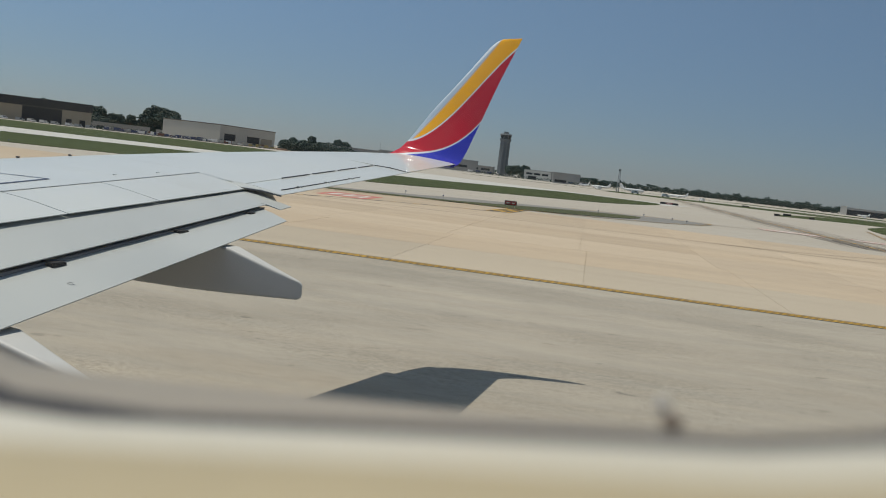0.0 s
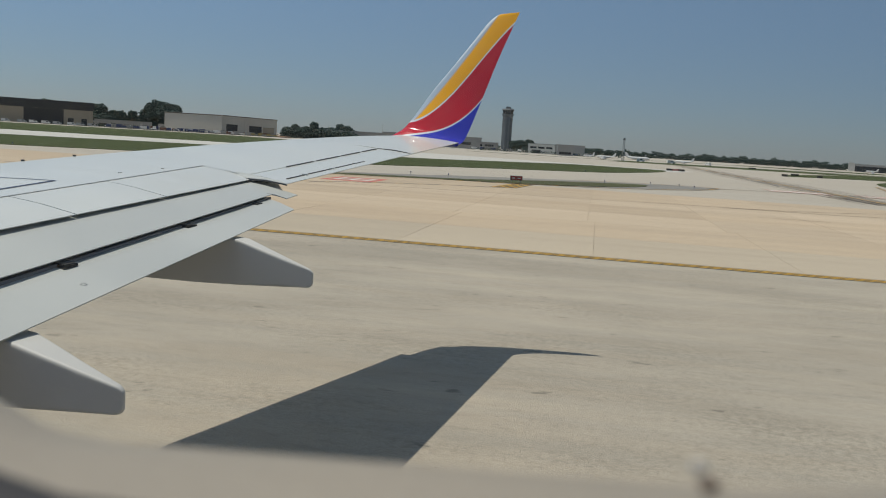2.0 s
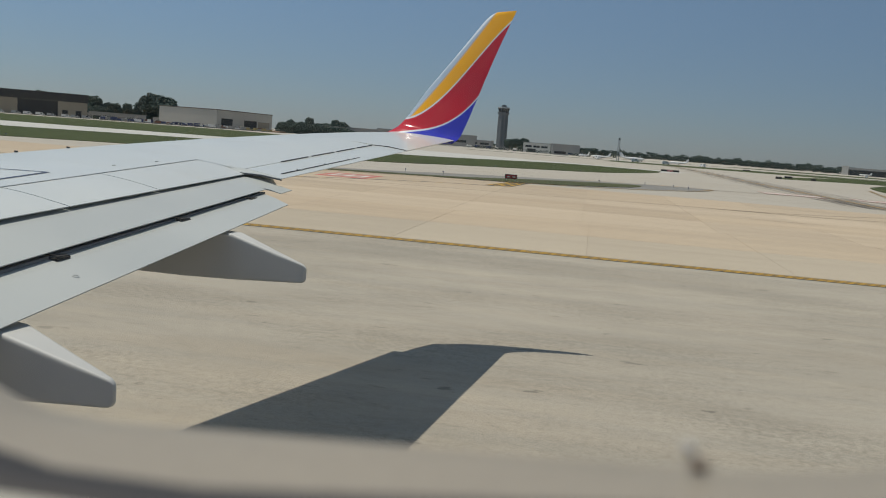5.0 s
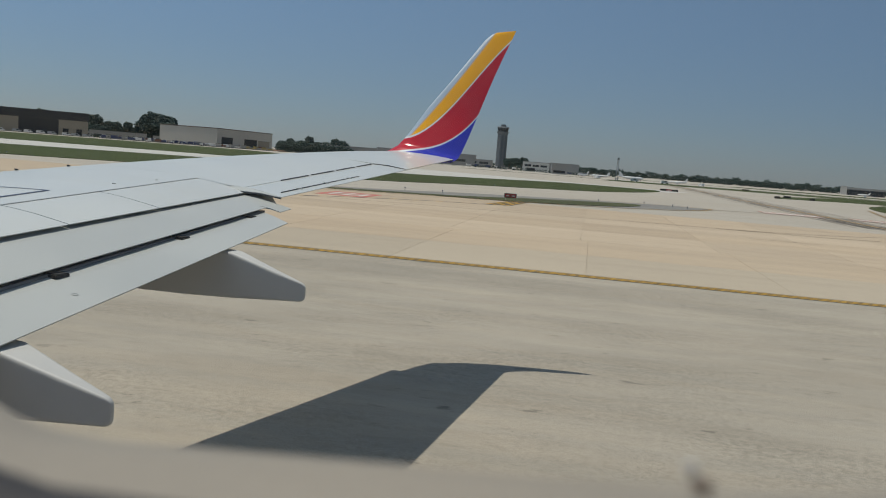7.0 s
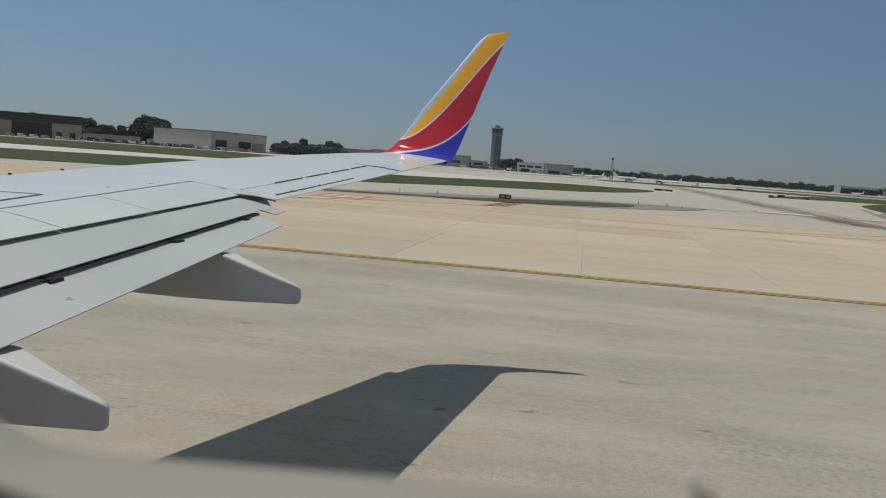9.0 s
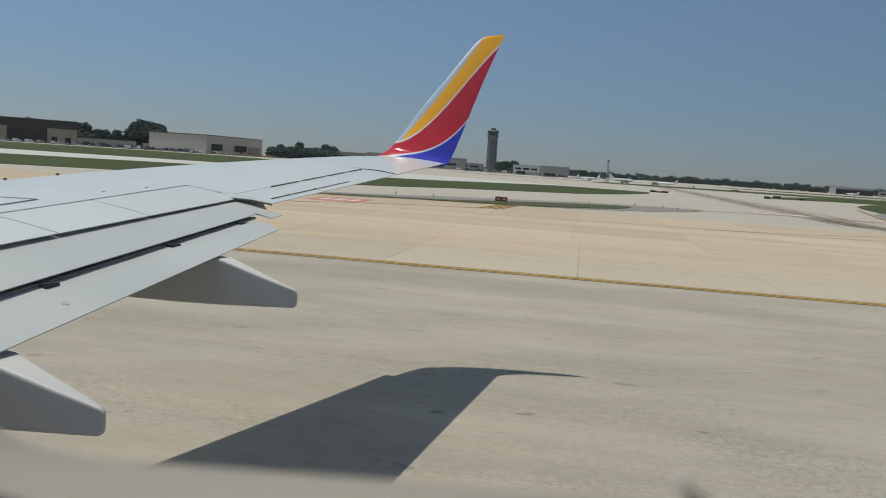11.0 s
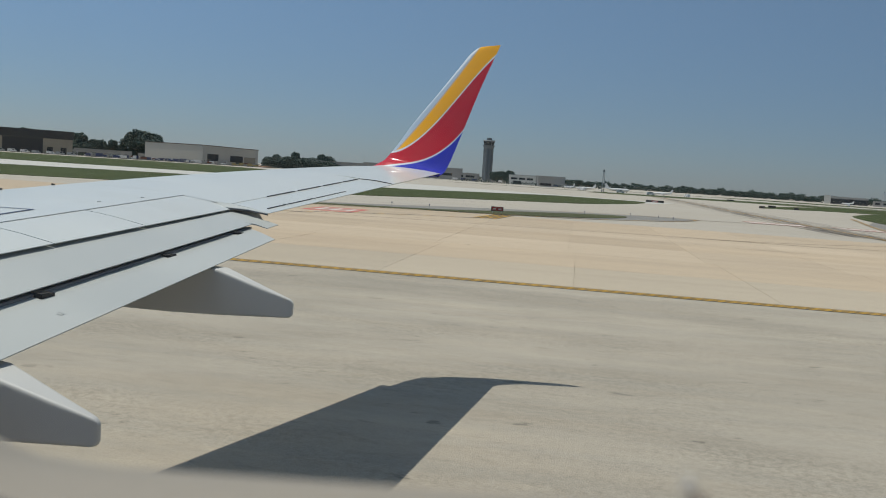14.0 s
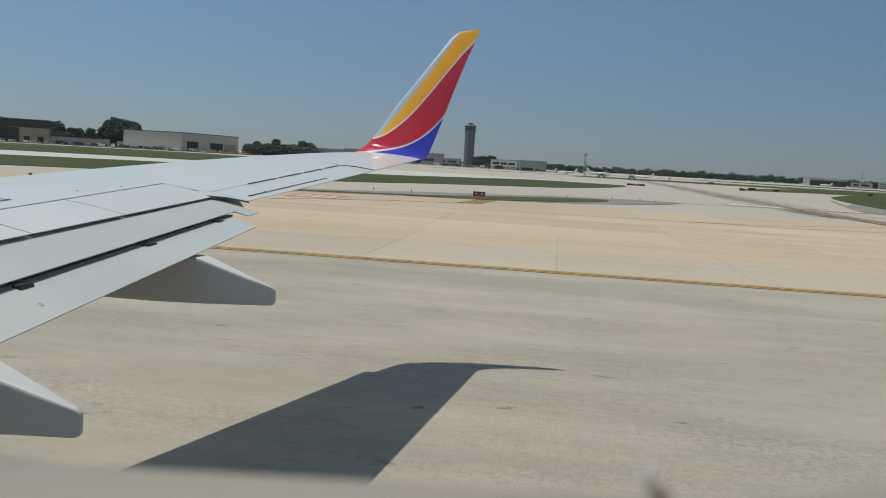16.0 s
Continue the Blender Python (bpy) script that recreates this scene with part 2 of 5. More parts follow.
def livery():
    """Winglet paint: a pale leading edge with sky reflection and sun glint painted in, then yellow, red and blue fields
    parted by thin pale lines.
    """
    n = Nodes("winglet_livery")
    xyz = n.add("ShaderNodeSeparateXYZ")
    n.link(n.pos, xyz.inputs[0])
    x = n.math("ADD", xyz.outputs["X"], 5.0)
    z = n.math("SUBTRACT", xyz.outputs["Z"], 5.0)

    def over(cs, lift=0.0, gain=60.0):
        v = cs[0]
        for k in cs[1:]:
            v = n.math("ADD", n.math("MULTIPLY", v, x), k)
        d = n.math("SUBTRACT", n.math("SUBTRACT", z, v), lift)
        return n.math("MULTIPLY", d, gain, True)

    pale = (0.68, 0.73, 0.78)
    yellow, red, blue = (0.92, 0.43, 0.004), (0.52, 0.005, 0.020), (0.016, 0.024, 0.42)
    c = n.mix(over((0.3513, 0.6789, 0.6196, -0.7097), -0.015), blue, pale)
    c = n.mix(over((0.3513, 0.6789, 0.6196, -0.7097), 0.018), c, red)
    c = n.mix(over((-0.3071, 0.3324, 1.3007, -0.0009), -0.02), c, pale)
    upper = over((-0.3071, 0.3324, 1.3007, -0.0009), 0.02)
    front = n.math("MULTIPLY", over((0.0143, 0.0893, 1.509, 0.412), 0.0, 14.0), upper)
    c = n.mix(upper, c, yellow)
    # bare front band: its bluish colour holds the sky's reflection
    c = n.mix(front, c, (0.50, 0.58, 0.66))
    # white strip painted along the nose as a sun glint
    c = n.mix(n.math("MULTIPLY", over((0.0143, -0.0407, 1.3690, 0.6621), -0.06), upper), c, (0.88, 0.89, 0.90))
    root = n.math("MULTIPLY", n.math("SUBTRACT", 15.435, xyz.outputs["Y"]), 40.0, True)
    c = n.mix(root, c, (0.60, 0.62, 0.63))
    c = n.mix(n.math("MULTIPLY", n.noise(2.0, 4), 0.08), c, (0.2, 0.2, 0.2))
    bare = n.math("MULTIPLY", n.math("MULTIPLY", front, n.math("SUBTRACT", 1.0, root)), 0.40)
    return n.done(c, n.math("ADD", n.math("MULTIPLY", bare, 0.4), 0.14), bare, 0.10)


def wing_paint():
    n = Nodes("wing_grey_paint")
    broad = n.noise(0.6, 4)
    run = n.noise(2.2, 5, 0.6, n.stretch(0.25, 1.0, 1.0), 0.45, 0.75)
    fine = n.noise(40.0, 3)
    c = n.mix(broad, (0.585, 0.597, 0.565), (0.645, 0.657, 0.618))
    c = n.mix(n.math("MULTIPLY", run, 0.10), c, (0.40, 0.40, 0.385))
    c = n.mix(n.math("MULTIPLY", fine, 0.05), c, (0.36, 0.36, 0.36))
    return n.done(c, n.math("ADD", n.math("MULTIPLY", run, 0.1), 0.30), 0.0, 0.25)


M["grey_pavement"] = grey_pavement()
M["rubber"] = rubber_stain()
M["grass"] = grass()
M["dry_grass"] = grass("thin_dry_grass", (0.092, 0.094, 0.046))
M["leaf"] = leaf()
M["livery"] = livery()
M["wing"] = wing_paint()
M["yellow"] = paint("yellow_road_paint", (0.62, 0.355, 0.028), 0.30)
M["black_paint"] = paint("black_road_paint", (0.052, 0.048, 0.040), 0.22, (0.2, 0.18, 0.15))
M["red_paint"] = paint("red_road_paint", (0.50, 0.12, 0.09), 0.6, (0.45, 0.37, 0.30))
M["faded_red"] = paint("faded_red_road_paint", (0.44, 0.27, 0.215), 0.9, (0.43, 0.37, 0.31))
M["white_paint"] = paint("white_road_paint", (0.66, 0.63, 0.58), 0.5, (0.45, 0.33, 0.27))
M["asphalt"] = worn("shoulder_asphalt", (0.21, 0.20, 0.18), 0.9, 0.2, 0.15, 25.0, relief=0.005)
M["pit"] = worn("dark_spalled_pit", (0.225, 0.198, 0.152), 0.95, 1.5, 0.25, 30.0, relief=0.006)
M["pale_pit"] = worn("brown_worn_patch", (0.335, 0.292, 0.220), 0.95, 1.5, 0.15, 30.0, relief=0.004)
M["seam"] = worn("dark_joint_filler", (0.19, 0.158, 0.125), 0.9, 0.3, 0.4, 6.0)
# dark blue-grey: slot shade with a sky reflection, put into the colour
M["slot"] = worn("slot_shade_blue", (0.10, 0.115, 0.14), 0.5)
M["panel_blue"] = worn("dark_blue_panel_line", (0.035, 0.05, 0.10), 0.5)
M["bark"] = worn("tree_bark", (0.11, 0.085, 0.06), 0.9, 1.0, 0.2)
M["flap"] = worn("flap_grey_paint", (0.46, 0.475, 0.455), 0.45, 0.8, 0.05, 40.0, coat=0.15)
# near-black holds the shade of gaps and seams; also colours the small tabs
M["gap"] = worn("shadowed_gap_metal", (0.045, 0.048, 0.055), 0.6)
M["flap_mark"] = worn("dull_grey_mark", (0.455, 0.468, 0.460), 0.45)
M["bracket"] = worn("black_bracket", (0.012, 0.012, 0.014), 0.7)
M["worn_line"] = paint("worn_dark_line", (0.235, 0.178, 0.115), 0.5, (0.36, 0.29, 0.20))
M["fairing"] = worn("fairing_grey_paint", (0.53, 0.525, 0.50), 0.6, 1.2, 0.06, 40.0)
M["winglet_blue"] = worn("dark_blue_gloss_paint", (0.022, 0.030, 0.24), 0.25, 1.0, 0.05, 40.0, coat=0.4)
M["steel"] = worn("galvanised_steel", (0.42, 0.43, 0.44), 0.45, 1.0, 0.1, metal=0.6)
M["skin"] = worn("fuselage_paint", (0.03, 0.04, 0.25), 0.3, 0.6, 0.05, coat=0.4)
M["frame_grey"] = worn("window_frame_grey", (0.285, 0.250, 0.200), 0.5, 8.0, 0.06, 300.0)
M["seal"] = worn("black_rubber_seal", (0.035, 0.03, 0.028), 0.6, 8.0, 0.1, 300.0)
M["lip"] = worn("cream_plastic_lip", (0.60, 0.565, 0.47), 0.4, 8.0, 0.04, 300.0)
M["trim"] = worn("tan_plastic_trim", (0.40, 0.33, 0.20), 0.5, 8.0, 0.06, 300.0)
M["cabin"] = worn("cabin_lining", (0.55, 0.53, 0.49), 0.6, 2.0, 0.05, 60.0)
M["residue"] = worn("pale_water_residue", (0.58, 0.56, 0.53), 0.6, 200.0, 0.2, 900.0)
M["smudge"] = worn("dried_dirt_spot", (0.22, 0.18, 0.15), 0.6, 200.0, 0.3, 900.0)
M["hangar_beige"] = worn("beige_metal_siding", (0.51, 0.485, 0.43), 0.65, 0.05, 0.06, 1.2)
M["hangar_tan"] = worn("tan_concrete_wall", (0.335, 0.292, 0.225), 0.8, 0.08, 0.08, 1.5)
M["hangar_black"] = worn("black_roofing", (0.030, 0.031, 0.033), 0.7, 0.05, 0.15, 1.0)
# near-black panels for openings: the darkness inside is put into the colour
M["dark_open"] = worn("dark_opening", (0.028, 0.030, 0.033), 0.8, 0.1, 0.1)
M["roof_brown"] = worn("brown_roof_edge", (0.13, 0.105, 0.085), 0.7, 0.1, 0.1)
M["wall_grey"] = worn("grey_building_wall", (0.32, 0.315, 0.30), 0.75, 0.05, 0.08, 1.0)
M["wall_pale"] = worn("pale_building_wall", (0.55, 0.54, 0.50), 0.7, 0.05, 0.06, 1.0)
M["roof_grey"] = worn("grey_flat_roof", (0.30, 0.30, 0.29), 0.85, 0.05, 0.1, 1.0)
M["tower_wall"] = worn("tower_concrete", (0.150, 0.168, 0.182), 0.75, 0.08, 0.08, 1.0)
M["tower_dark"] = worn("tower_recess", (0.115, 0.13, 0.14), 0.6, 0.1, 0.1)
M["pane"] = worn("dark_window_glass", (0.025, 0.032, 0.038), 0.12, 0.1, 0.1)
M["white"] = worn("white_vehicle_paint", (0.78, 0.78, 0.77), 0.35, 0.3, 0.04, coat=0.3)
M["blue"] = worn("blue_vehicle_paint", (0.045, 0.062, 0.15), 0.4, 0.3, 0.08, coat=0.2)
M["white_slab"] = concrete("white_concrete", (0.52, 0.505, 0.465), (0.42, 0.405, 0.37), (0.49, 0.48, 0.45))
M["brown"] = worn("rust_brown_paint", (0.17, 0.075, 0.05), 0.6, 0.3, 0.12)
M["amber"] = worn("amber_paint", (0.36, 0.28, 0.11), 0.5, 0.3, 0.08)
M["tyre"] = worn("tyre_black", (0.03, 0.03, 0.03), 0.85, 3.0, 0.1)
M["sign_black"] = worn("black_sign_panel", (0.025, 0.024, 0.022), 0.5, 1.0, 0.1)
M["sign_yellow"] = worn("yellow_sign_panel", (0.62, 0.42, 0.03), 0.5, 1.0, 0.06)
M["sign_red"] = worn("red_sign_panel", (0.42, 0.03, 0.03), 0.5, 1.0, 0.06)
M["soil"] = worn("reddish_soil", (0.22, 0.13, 0.085), 0.95, 0.1, 0.2, 3.0)


def glass():
    n = Nodes("window_pane_glass")
    clear = n.add("ShaderNodeBsdfTransparent", Color=(0.97, 0.975, 0.975, 1.0))
    gloss = n.add("ShaderNodeBsdfGlossy", Roughness=0.02)
    m = n.add("ShaderNodeMixShader", Fac=0.012)
    n.link(clear.outputs[0], m.inputs[1])
    n.link(gloss.outputs[0], m.inputs[2])
    # a warm translucent veil added to lift the darkest tones behind the pane
    film = n.add("ShaderNodeBsdfTranslucent", Color=(0.98, 0.92, 0.80, 1.0))
    veiled = n.add("ShaderNodeMixShader")
    n.link(n.math("ADD", n.math("MULTIPLY", n.noise(40.0, 4), 0.008), 0.028), veiled.inputs[0])
    n.link(m.outputs[0], veiled.inputs[1])
    n.link(film.outputs[0], veiled.inputs[2])
    n.link(veiled.outputs[0], n.tree.nodes["Material Output"].inputs["Surface"])
    return n.mat


M["glass"] = glass()


# ---- building blocks ----
def tidy(ob, smooth=None):
    if smooth is not None:
        for p in ob.data.polygons:
            p.use_smooth = True
        ob.data.set_sharp_from_angle(angle=radians(smooth))
    return ob


def mesh_of(name, verts, faces, material):
    me = bpy.data.meshes.new(name)
    me.from_pydata([tuple(v) for v in verts], [], faces)
    me.materials.append(material)
    me.update()
    return me


def solid(bm, name, material):
    bmesh.ops.recalc_face_normals(bm, faces=bm.faces)
    me = bpy.data.meshes.new(name)
    bm.to_mesh(me)
    bm.free()
    me.materials.append(material)
    return me


def part(name, data, material, parent, label="", smooth=None):
    """One mesh object under a thing or under a part."""
    me = solid(data, name, material) if isinstance(data, bmesh.types.BMesh) else data
    ob = new(name, me)
    ob.parent = parent
    if label:
        ob["label"] = label
    return tidy(ob, smooth)


# where the marked part of the field lies under the aircraft
FIELD = pose(20.6, 9.0, 0.0, 0, 0, 5.2)
FAR = pose(0, 0, 0, 0, 0, -1.0)
HERE = Matrix()
lay = HERE


def thing(name, label, category, group="", kind="", data=None, material=None, at=None, smooth=None):
    me = solid(data, name, material) if isinstance(data, bmesh.types.BMesh) else data
    ob = new(name, me)
    ob.matrix_world = lay @ (at if at is not None else HERE)
    if me is not None:
        tidy(ob, smooth)
    return tagged(ob, label, category, group, kind)


def box(bm, x0, x1, y0, y1, z0, z1, bevel=0.0):
    made = bmesh.ops.create_cube(bm, size=1.0)["verts"]
    for v in made:
        v.co = Vector(((x0 + x1) / 2 + v.co.x * (x1 - x0), (y0 + y1) / 2 + v.co.y * (y1 - y0), (z0 + z1) / 2 + v.co.z * (z1 - z0)))
    if bevel:
        edges = {e for v in made for e in v.link_edges}
        bmesh.ops.bevel(bm, geom=list(edges), offset=bevel, segments=2, affect="EDGES")
    return bm


def boxed(x0, x1, y0, y1, z0, z1, bevel=0.0):
    return box(bmesh.new(), x0, x1, y0, y1, z0, z1, bevel)


def tube(bm, a, b, r0, r1=None, sides=8):
    """A tapered rod from a to b."""
    a, b = Vector(a), Vector(b)
    m = Matrix.Translation((a + b) / 2) @ (b - a).to_track_quat("Z", "Y").to_matrix().to_4x4()
    bmesh.ops.create_cone(bm, cap_ends=True, segments=sides, radius1=r0, radius2=r0 if r1 is None else r1, depth=(b - a).length, matrix=m)
    return bm


def loft(rings, name, material, closed=True, caps=True):
    """Skin over rings of equally many points."""
    n = len(rings[0])
    verts = [p for ring in rings for p in ring]
    faces = []
    for i in range(len(rings) - 1):
        for j in range(n if closed else n - 1):
            k = (j + 1) % n
            faces.append((i * n + j, i * n + k, (i + 1) * n + k, (i + 1) * n + j))
    if caps and closed:
        faces.append(tuple(range(n - 1, -1, -1)))
        faces.append(tuple((len(rings) - 1) * n + j for j in range(n)))
    me = mesh_of(name, verts, faces, material)
    bm = bmesh.new()
    bm.from_mesh(me)
    bmesh.ops.recalc_face_normals(bm, faces=bm.faces)
    bm.to_mesh(me)
    bm.free()
    return me


def smooth_line(points, step=0.5):
    """Catmull-Rom through the points, in 2D."""
    p = [Vector(q) for q in points]
    p = [p[0] * 2 - p[1]] + p + [p[-1] * 2 - p[-2]]
    out = []
    for i in range(1, len(p) - 2):
        n = max(2, int((p[i + 1] - p[i]).length / step))
        for k in range(n):
            t = k / n
            out.append(0.5 * (2 * p[i] + (p[i + 1] - p[i - 1]) * t + (2 * p[i - 1] - 5 * p[i] + 4 * p[i + 1] - p[i + 2]) * t * t + (3 * p[i] - p[i - 1] - 3 * p[i + 1] + p[i + 2]) * t ** 3))
    out.append(p[-2])
    return out


def ribbon(line, width, z, shift=0.0, ragged=0.0):
    """A flat stripe along a line, with slightly uneven edges."""
    bm = bmesh.new()
    last = None
    for i, p in enumerate(line):
        d = (line[min(i + 1, len(line) - 1)] - line[max(i - 1, 0)]).normalized()
        s = Vector((-d.y, d.x))
        e0, e1 = (random.uniform(-ragged, ragged) for _ in range(2))
        a = p + s * (shift - width / 2 + e0)
        b = p + s * (shift + width / 2 + e1)
        pair = (bm.verts.new((a.x, a.y, z)), bm.verts.new((b.x, b.y, z)))
        if last:
            bm.faces.new((last[0], pair[0], pair[1], last[1]))
        last = pair
    return bm


def sheet(outline, z, depth=0.0):
    """A flat field inside an outline, with its edge carried down by depth."""
    bm = bmesh.new()
    f = bm.faces.new([bm.verts.new((p[0], p[1], z)) for p in outline])
    if f.normal.z < 0 or f.calc_area() and (f.normal_update() or f.normal.z < 0):
        f.normal_flip()
    if depth:
        side = bmesh.ops.extrude_face_region(bm, geom=[f])
        for v in side["geom"]:
            if isinstance(v, bmesh.types.BMVert):
                v.co.z = z
        for v in f.verts:
            v.co.z = z - depth
    bmesh.ops.triangulate(bm, faces=bm.faces)
    return bm


# ---- the ground ----
thing("ground", "pale weathered concrete airfield ground", "ground", kind="structure",
      data=mesh_of("ground", [(-4500, -4500, -0.04), (4500, -4500, -0.04), (4500, 4500, -0.04), (-4500, 4500, -0.04)], [(0, 1, 2, 3)], M["far_slab"]))
# the grey taxiway ends along a straight edge that leans away from the wing
EDGE_AT, EDGE_TURN = Vector((-4.30, 32.03)), 7.8
EDGE_WAY = Vector((math.cos(radians(EDGE_TURN)), math.sin(radians(EDGE_TURN))))


def edge(along, off=0.0):
    """A point on the edge of the grey pavement, and off metres beyond it."""
    return EDGE_AT + EDGE_WAY * along + Vector((-EDGE_WAY.y, EDGE_WAY.x)) * off


taxiway = thing("pavement", "worn grey taxiway pavement with stains and pits", "pavement", kind="structure",
                data=sheet([(-160, -45), (44.0, -45), (42.0, 20.0), tuple(edge(36.0)), tuple(edge(0.0)), tuple(edge(-160.0))], 0.0, 0.03), material=M["grey_pavement"])
pale = thing("pavement_strip", "pale concrete strip crossing the grey pavement", "pavement", kind="structure",
             data=sheet([(15.0, -20), (18.0, -20), (14.9, 34.0), (12.0, 33.6)], 0.006, 0.004), material=M["pale_strip"])
part("tyre_stain", ribbon(smooth_line([(16.7, -20), (13.5, 33.4)]), 0.8, 0.010), M["rubber"], pale, "brown tyre stain")
part("crack", ribbon(smooth_line([(16.5, -20), (15.3, 0), (13.3, 33.3)], 0.4), 0.03, 0.012, 0.0, 0.008), M["seam"], pale, "dark crack")

# small spalled pits and worn patches, drawn out along the traffic
def pits(name, label, count, seed, long_range, material, lift):
    rng = random.Random(seed)
    bm = bmesh.new()
    knots = [(rng.uniform(-16, 9), rng.uniform(7, 30)) for _ in range(16)]
    for k in range(count):
        if k % 3:
            kx, ky = knots[k % len(knots)]
            cx, cy = kx + rng.gauss(0, 2.6), ky + rng.gauss(0, 0.45)
        else:
            cx, cy = rng.uniform(-18, 10), rng.uniform(6, 32)
        if cy > 31.4 + 0.137 * (cx + 4.3) or cx > 11.5:
            continue
        a = rng.uniform(*long_range)
        b = a * rng.uniform(0.25, 0.5)
        n = 19
        ring = []
        for i in range(n):
            t = 2 * math.pi * i / n
            r = rng.uniform(0.3, 1.2)
            ring.append(bm.verts.new((cx + a * r * math.cos(t), cy + b * r * math.sin(t), lift)))
        bm.faces.new(ring)
    return part(name, bm, material, taxiway, label)


pits("pit", "small dark spalled pits", 300, 5, (0.012, 0.042), M["pit"], 0.003)
pits("pit", "dark spalled patches", 7, 8, (0.05, 0.11), M["pit"], 0.004)
pits("worn_patch", "brownish worn patches", 22, 9, (0.06, 0.16), M["pale_pit"], 0.0025)

# ---- painted lines ----
def painted_line(label, points, black, yellows, z=0.004, step=0.5, ragged=0.0, face="black_paint"):
    line = smooth_line(points, step)
    ob = thing("taxi_line", label, "road marking", "painted taxi lines", "structure", data=ribbon(line, black, z, 0.0, ragged), material=M[face])
    for shift, width in yellows:
        part("stripe", ribbon(line, width, z + 0.004, shift), M["yellow"], ob, "yellow stripe")
    return ob


DOUBLE = ((-0.125, 0.155), (0.125, 0.155))
painted_line("double yellow edge line with black borders on concrete",
             [tuple(edge(k, 0.25)) for k in (-160, -90, -45, -20, -8, 0, 8, 14)] + [(16.4, 34.3), (26.0, 33.8), (31.2, 31.6), (34.3, 28.0), (36.2, 20.5), (37.0, -30)], 0.84, ((-0.165, 0.15), (0.165, 0.15)), 0.004)
painted_line("faint dark worn line crossing the tan concrete",
             [(-70.0, 57.0), (-34.4, 66.0), (-22.6, 69.8), (-11.3, 72.8), (-3.9, 75.4), (2.6, 77.2), (8.9, 81.0), (18.0, 90.5), (30, 104)], 0.34, (), 0.006, 1.0, 0.03, "worn_line")
painted_line("faint dark worn line branching across the tan concrete",
             [(0.4, 76.0), (4.0, 76.9), (8.4, 77.4), (15.1, 80.6), (30, 86)], 0.30, (), 0.010, 1.0, 0.03, "worn_line")
painted_line("faint worn line past the tip of the asphalt shoulder",
             [(-1.5, 124.5), (4.1, 129.0), (13.7, 134.4), (24.0, 139.0)], 0.55, (), 0.006, 1.0, 0.05, "worn_line")
thing("tyre_marks", "short dark tyre scuff on tan concrete", "tyre marks", "tyre marks on the taxiway", "structure",
      data=ribbon(smooth_line([(2.7, 66.5), (5.0, 66.9), (7.8, 67.2)], 0.5), 0.22, 0.006, 0.0, 0.05), material=M["worn_line"])
lay = FIELD
painted_line("curved double yellow turn line with black borders",
             [(-7.0, 23.655), (-3.6, 23.76), (-0.5, 24.2), (2.6, 25.35), (5.5, 28.0), (7.4, 31.2), (8.5, 35.5), (8.9, 40.0)], 0.74, DOUBLE, 0.012, 0.4)
painted_line("curved double yellow turn line with black borders",
             [(8.95, 39.0), (9.3, 42.0), (10.3, 46.4), (12.0, 50.6), (14.2, 54.2), (19.7, 59.0), (26.6, 64.3), (35.2, 68.3), (60, 71)], 0.74, DOUBLE, 0.012, 0.6)
painted_line("broad yellow taxi centre line with ragged black borders",
             [(9.4, -30), (9.3, 12.8), (9.1, 25.0), (8.95, 40.0)], 1.25, ((0.0, 0.60),), 0.020, 0.35, 0.035)
painted_line("yellow taxi centre line with black borders",
             [(8.95, 40.0), (9.3, 52.0), (9.0, 70.0), (8.1, 98.0)], 0.78, ((-0.125, 0.145), (0.125, 0.145)), 0.020, 0.5, 0.02)
painted_line("long double yellow centre line far along the taxiway",
             [(8.1, 98.0), (7.0, 140.0), (5.2, 200.0), (3.2, 300.0), (-2.0, 520.0)], 0.90, ((-0.2, 0.07), (0.2, 0.07)), 0.010, 4.0, 0.04, "worn_line")
painted_line("curved double yellow lead line into the centre line",
             [(8.15, 96.0), (8.6, 90.0), (10.6, 83.8), (16.2, 74.0), (21.2, 68.2), (26.2, 65.6), (32.3, 66.6), (44.0, 69.0), (60, 72)], 0.7, ((-0.15, 0.10), (0.15, 0.10)), 0.006, 1.0)
painted_line("yellow curved edge line round an asphalt shoulder",
             [(60, 99), (40, 101), (30, 105), (22.5, 112), (18.6, 124.0), (18.5, 132), (20.5, 145.0), (24.5, 166.0), (33, 210)], 0.8, ((-0.2, 0.06), (0.2, 0.06)), 0.006, 1.5, 0.03, "worn_line")
lay = HERE
HOLD = smooth_line([(-60.0, 32.0), (-43.0, 52.0), (-36.1, 62.5), (-31.2, 70.6), (-26.0, 77.0), (-20.4, 81.2)], 0.8)
dash = thing("hold_line", "broken black and yellow hold line on concrete", "road marking", kind="structure",
             data=ribbon(HOLD, 0.55, 0.004, 0.0, 0.10), material=M["black_paint"])
for k in range(0, len(HOLD) - 2, 3):
    part("dash", ribbon(HOLD[k:k + 2], 0.20, 0.008), M["yellow"], dash, "yellow dash")
lay = FIELD

